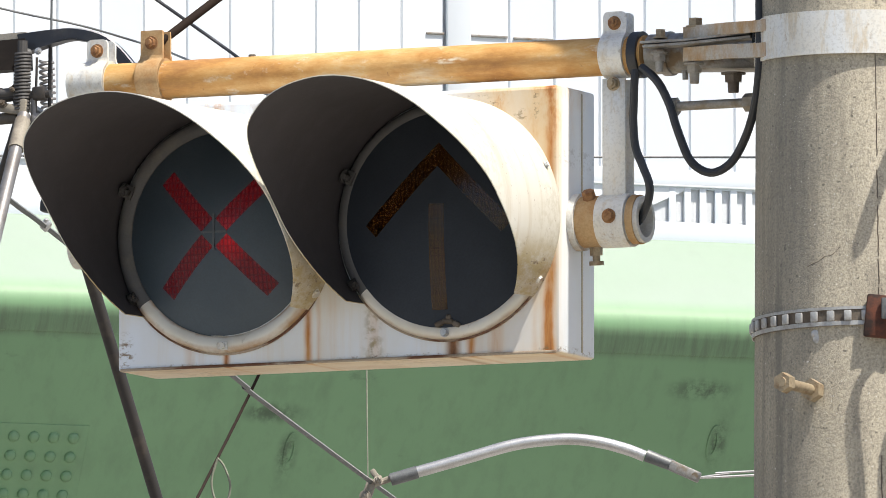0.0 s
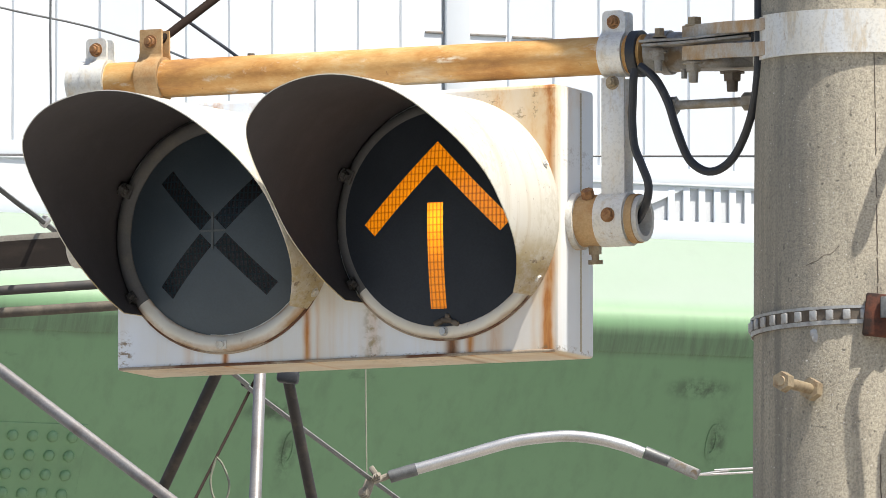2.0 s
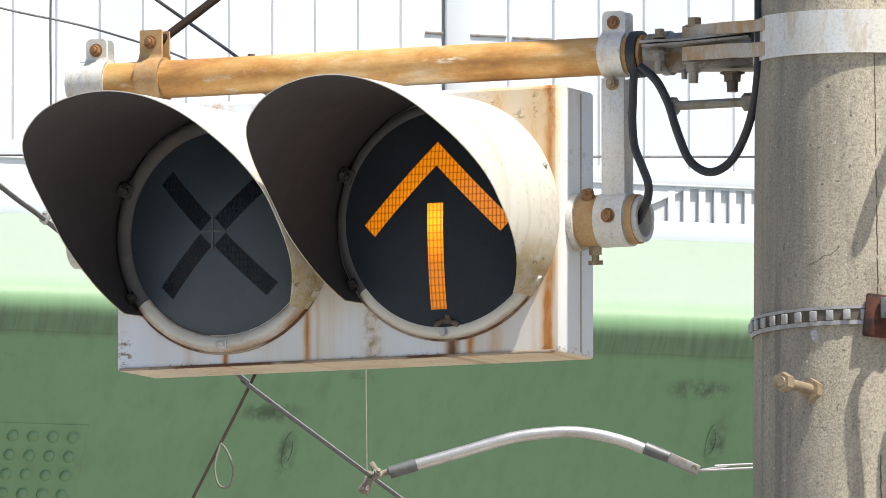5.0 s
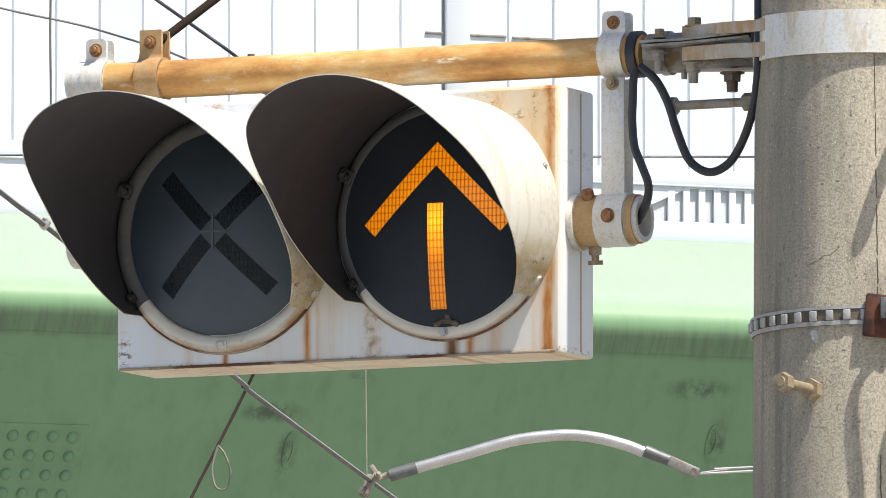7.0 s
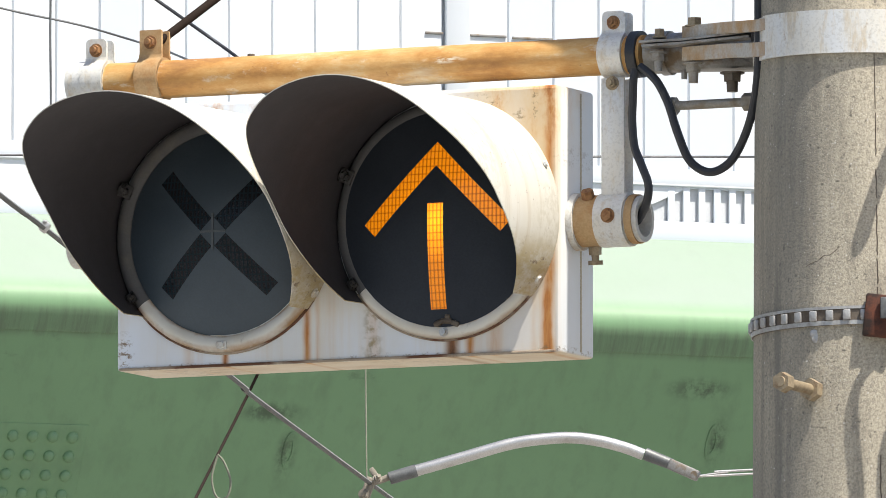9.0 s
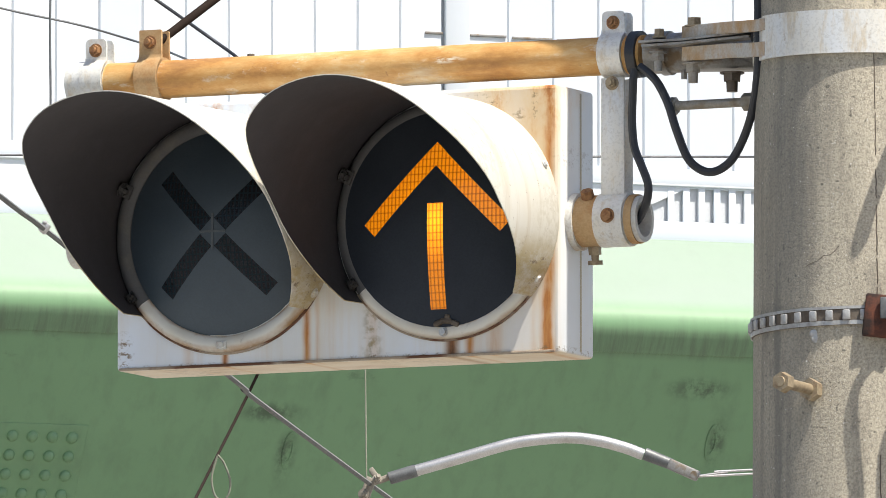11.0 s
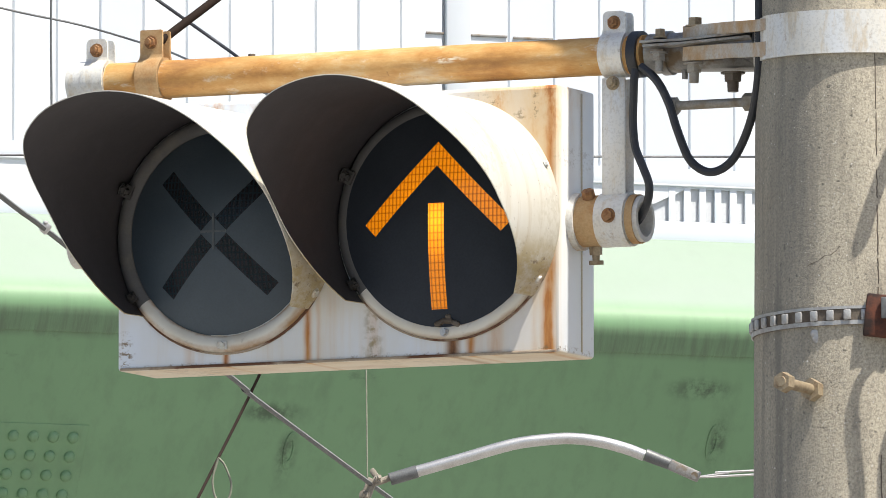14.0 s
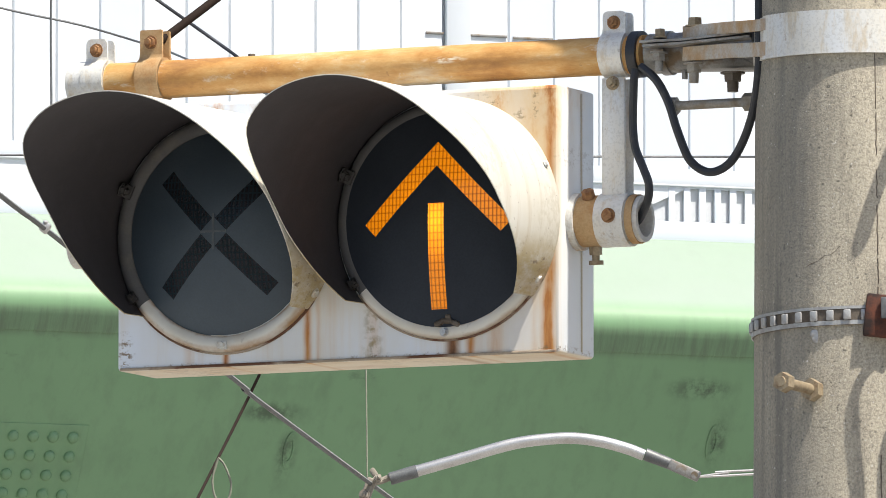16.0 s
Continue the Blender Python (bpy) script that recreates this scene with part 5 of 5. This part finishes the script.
        tube(b, smooth_line([(x0 - sx * 0.010, -0.03, TOP - 0.060), (x0 - sx * 0.016, -0.02, TOP - 0.074), (x0 - sx * 0.030, -0.01, TOP - 0.084), (x0 - sx * 0.050, 0.0, TOP - 0.084), (x0 - sx * 0.070, 0.0, TOP - 0.072), (x0 - sx * 0.085, 0.01, TOP - 0.050)], 5), 0.0028, 8)
        bmesh.ops.create_icosphere(b, subdivisions=2, radius=0.0065, matrix=Matrix.Translation((x0 - sx * 0.014, -0.03, TOP - 0.054)))
        part("shunt", b, BROWN_WIRE, tram, "thin braided shunt lead")
        b = bmesh.new()
        tube(b, smooth_line([(x0 - sx * 0.068, -0.036, TOP - 0.104), (x0 - sx * 0.078, -0.040, TOP - 0.112), (x0 - sx * 0.076, -0.040, TOP - 0.128)], 4), 0, flat=(0.014, 0.006))
        part("stop", b, RUBBER, tram, "small black stop")
    for z, r, m, lab in ((-0.095, 0.0090, FRAME_GREY, "dull dark cross tube"), (-0.136, 0.0095, FRAME_DUST, "dusty brown cross tube")):
        b = bmesh.new()
        rod(b, (-L + 0.015, -0.03, TOP + z), (-0.015, -0.03, TOP + z), r, seg=12)
        part("cross_tube", b, m, tram, lab)
    near_r, near_l = (-0.012, -0.42, TOP - 0.65), (-L - 0.010, -0.42, TOP - 0.65)
    far_r, far_l = (0.100, 0.40, TOP - 0.95), (-L + 0.100, 0.40, TOP - 0.95)
    for x, k, f in ((0.0, near_r, far_r), (-L, near_l, far_l)):
        top = Vector((x, -0.04, TOP - 0.135))
        b = bmesh.new()
        rod(b, top, k, 0.0110, 0.0115, 16)
        am = part("upper_arm", b, FRAME_PALE, tram, "grey tubular upper arm")
        b = bmesh.new()
        way = (Vector(k) - top).normalized()
        rod(b, top + way * 0.012, top + way * 0.075, 0.0132, seg=16)
        part("sleeve", b, TAN_PLATE, am, "dusty tan sleeve")
        b = bmesh.new()
        tube(b, smooth_line([(x + 0.010, 0.02, TOP - 0.13), (x + 0.040, 0.145, TOP - 0.40), (x + 0.068, 0.26, TOP - 0.65), f], 5), 0.0105, 12)
        part("rear_arm", b, FRAME_DARK, tram, "dark tubular arm")
        b = bmesh.new()
        rod(b, Vector(k) + Vector((-0.03, -0.02, 0)), Vector(k) + Vector((0.03, -0.02, 0)), 0.014, seg=14)
        box(b, (0.024, 0.04, 0.04), k, bevel=0.006)
        hex_bolt(b, Vector(k) + Vector((0.012, -0.02, 0.012)), (0.3, -1, 0), 0.009, 0.012, 0.010)
        hex_bolt(b, Vector(k) + Vector((-0.016, -0.02, -0.01)), (-0.3, -1, 0), 0.009, 0.012, 0.010)
        part("knee", b, ZINC_DARK, tram)
        b = bmesh.new()
        rod(b, k, (x - 0.02, -0.8, 3.75), 0.02, seg=14)
        part("lower_arm", b, FRAME_PALE, tram)
        b = bmesh.new()
        rod(b, f, (x + 0.02, 1.0, 3.75), 0.02, seg=14)
        part("lower_arm", b, FRAME_DARK, tram)
    # damper at one end of the frame
    b = bmesh.new()
    rod(b, (0.014, -0.03, TOP - 0.095), (0.014, -0.03, TOP - 0.145), 0.0048, seg=10)
    rod(b, (0.011, -0.02, TOP - 0.135), (0.029, -0.02, TOP - 0.192), 0.0152, seg=18)
    dm = part("damper", b, FRAME_PALE, tram, "grey damper cylinder")
    b = bmesh.new()
    rod(b, (0.029, -0.02, TOP - 0.192), (0.032, -0.02, TOP - 0.203), 0.0165, seg=18)
    rod(b, (0.032, -0.02, TOP - 0.212), (0.046, -0.02, TOP - 0.282), 0.0135, 0.0125, 16)
    box(b, (0.040, 0.03, 0.024), (0.036, -0.02, TOP - 0.286), Matrix.Rotation(radians(10), 4, "Y"), 0.006)
    part("plunger", b, RUBBER, dm, "black damper end")
    b = bmesh.new()
    box(b, (0.034, 0.018, 0.024), (0.022, -0.034, TOP - 0.212), Matrix.Rotation(radians(-14), 4, "Y"), 0.006)
    part("damper_flange", b, SILVER, dm, "bright damper flange")
    b = bmesh.new()
    hex_bolt(b, (0.012, -0.043, TOP - 0.211), (0, -1, 0.4), 0.008, 0.007, 0.006)
    part("flange_bolt", b, NUT_DARK, dm)
    b = bmesh.new()
    rod(b, (-L + 0.035, -0.05, TOP - 0.130), (near_r[0] - 0.01, near_r[1], near_r[2]), 0.0112, seg=14)
    part("diagonal", b, FRAME_PALE, tram, "grey diagonal brace")
    b = bmesh.new()
    rod(b, (-0.03, 0.02, TOP - 0.14), (-0.495, 0.46, TOP - 0.89), 0.0108, seg=14)
    part("diagonal", b, FRAME_DARK, tram, "dark diagonal brace")


tram_body()
collector()


# ---- motions ----
STAY_AT, LOOP_AT = Vector((-0.1656, 33.4000, 6.0968)), Vector((-0.4987, 33.7000, 5.4152))


def motions():
    walk(pull_arm, [(t, Matrix.Translation(PULL_AT + Vector((0, 0, dz)))) for t, dz in
                    ((0, -0.006), (0.5, -0.005), (1.5, -0.003), (2.5, -0.001), (3, 0.0), (3.5, 0.003), (4, 0.010), (4.2, 0.022), (4.8, 0.010), (5.6, 0.008), (6.3, 0.006), (7, 0.002), (7.5, 0.0), (8.5, -0.003), (9, -0.004),
                     (11.5, -0.004), (13, -0.006), (16, -0.005))])
    # the wires ride up over the collector and swing back behind it
    lifts = ((0, 0.0), (1, 0.002), (2, 0.005), (2.5, 0.011), (3, 0.021), (3.5, 0.028), (4, 0.030), (4.2, 0.026), (5, 0.012), (6.3, 0.004), (7.5, 0.0), (9, -0.004), (13, -0.006), (16, -0.005))
    walk(contact, [(t, Matrix.Translation((-3.35, 2.0, WIRE_Z + dz))) for t, dz in lifts])
    swing = ((0, -0.003, 0.0), (3, -0.003, 0.0), (4.2, 0.0, 0.009), (5, 0.006, 0.032), (5.8, 0.011, 0.049), (6.3, 0.010, 0.046), (6.5, 0.007, 0.040), (7, 0.0, 0.027), (7.5, 0.0, 0.0195), (8, 0.0, 0.014),
             (9, 0.0, 0.007), (11.5, 0.0, 0.005), (12, 0.0, 0.0), (16, 0.0, 0.0))
    for ob, at in ((stay, STAY_AT), (loop, LOOP_AT)):
        walk(ob, [(t, Matrix.Translation(at + Vector((dx, 0, dz)))) for t, dx, dz in swing])
    behind = 0.012
    walk(shutter, [(0, pose(LENS_X, behind, LENS_Z)), (0.1, pose(LENS_X, behind, LENS_Z)), (0.2, pose(-LENS_X, behind, LENS_Z)), (0.5, pose(-LENS_X, behind, LENS_Z)), (16, pose(-LENS_X, behind, LENS_Z))])
    rows = [(0, -0.682, 24.875, -18), (0.5, -0.606, 25.52, -16), (1, -0.523, 26.219, -11.5), (1.5, -0.431, 27.006, -8), (2, -0.333, 27.841, -4.5), (2.5, -0.228, 28.718, -1),
            (3, -0.110, 29.88, 2), (3.5, -0.014, 30.98, 5), (4, 0.080, 32.29, 8), (4.2, 0.111, 32.92, 8.5), (5, 0.21, 35.6, 6), (6, 0.36, 39.6, 0), (16, 4.6, 84.0, -6)]
    lift = 0.022
    walk(tram, [(t, Matrix.Translation((x, y, TOP + lift)) @ pose(0, 0, 0, 0, -3.2, turn) @ Matrix.Translation((0, 0, -TOP))) for t, x, y, turn in rows])


motions()
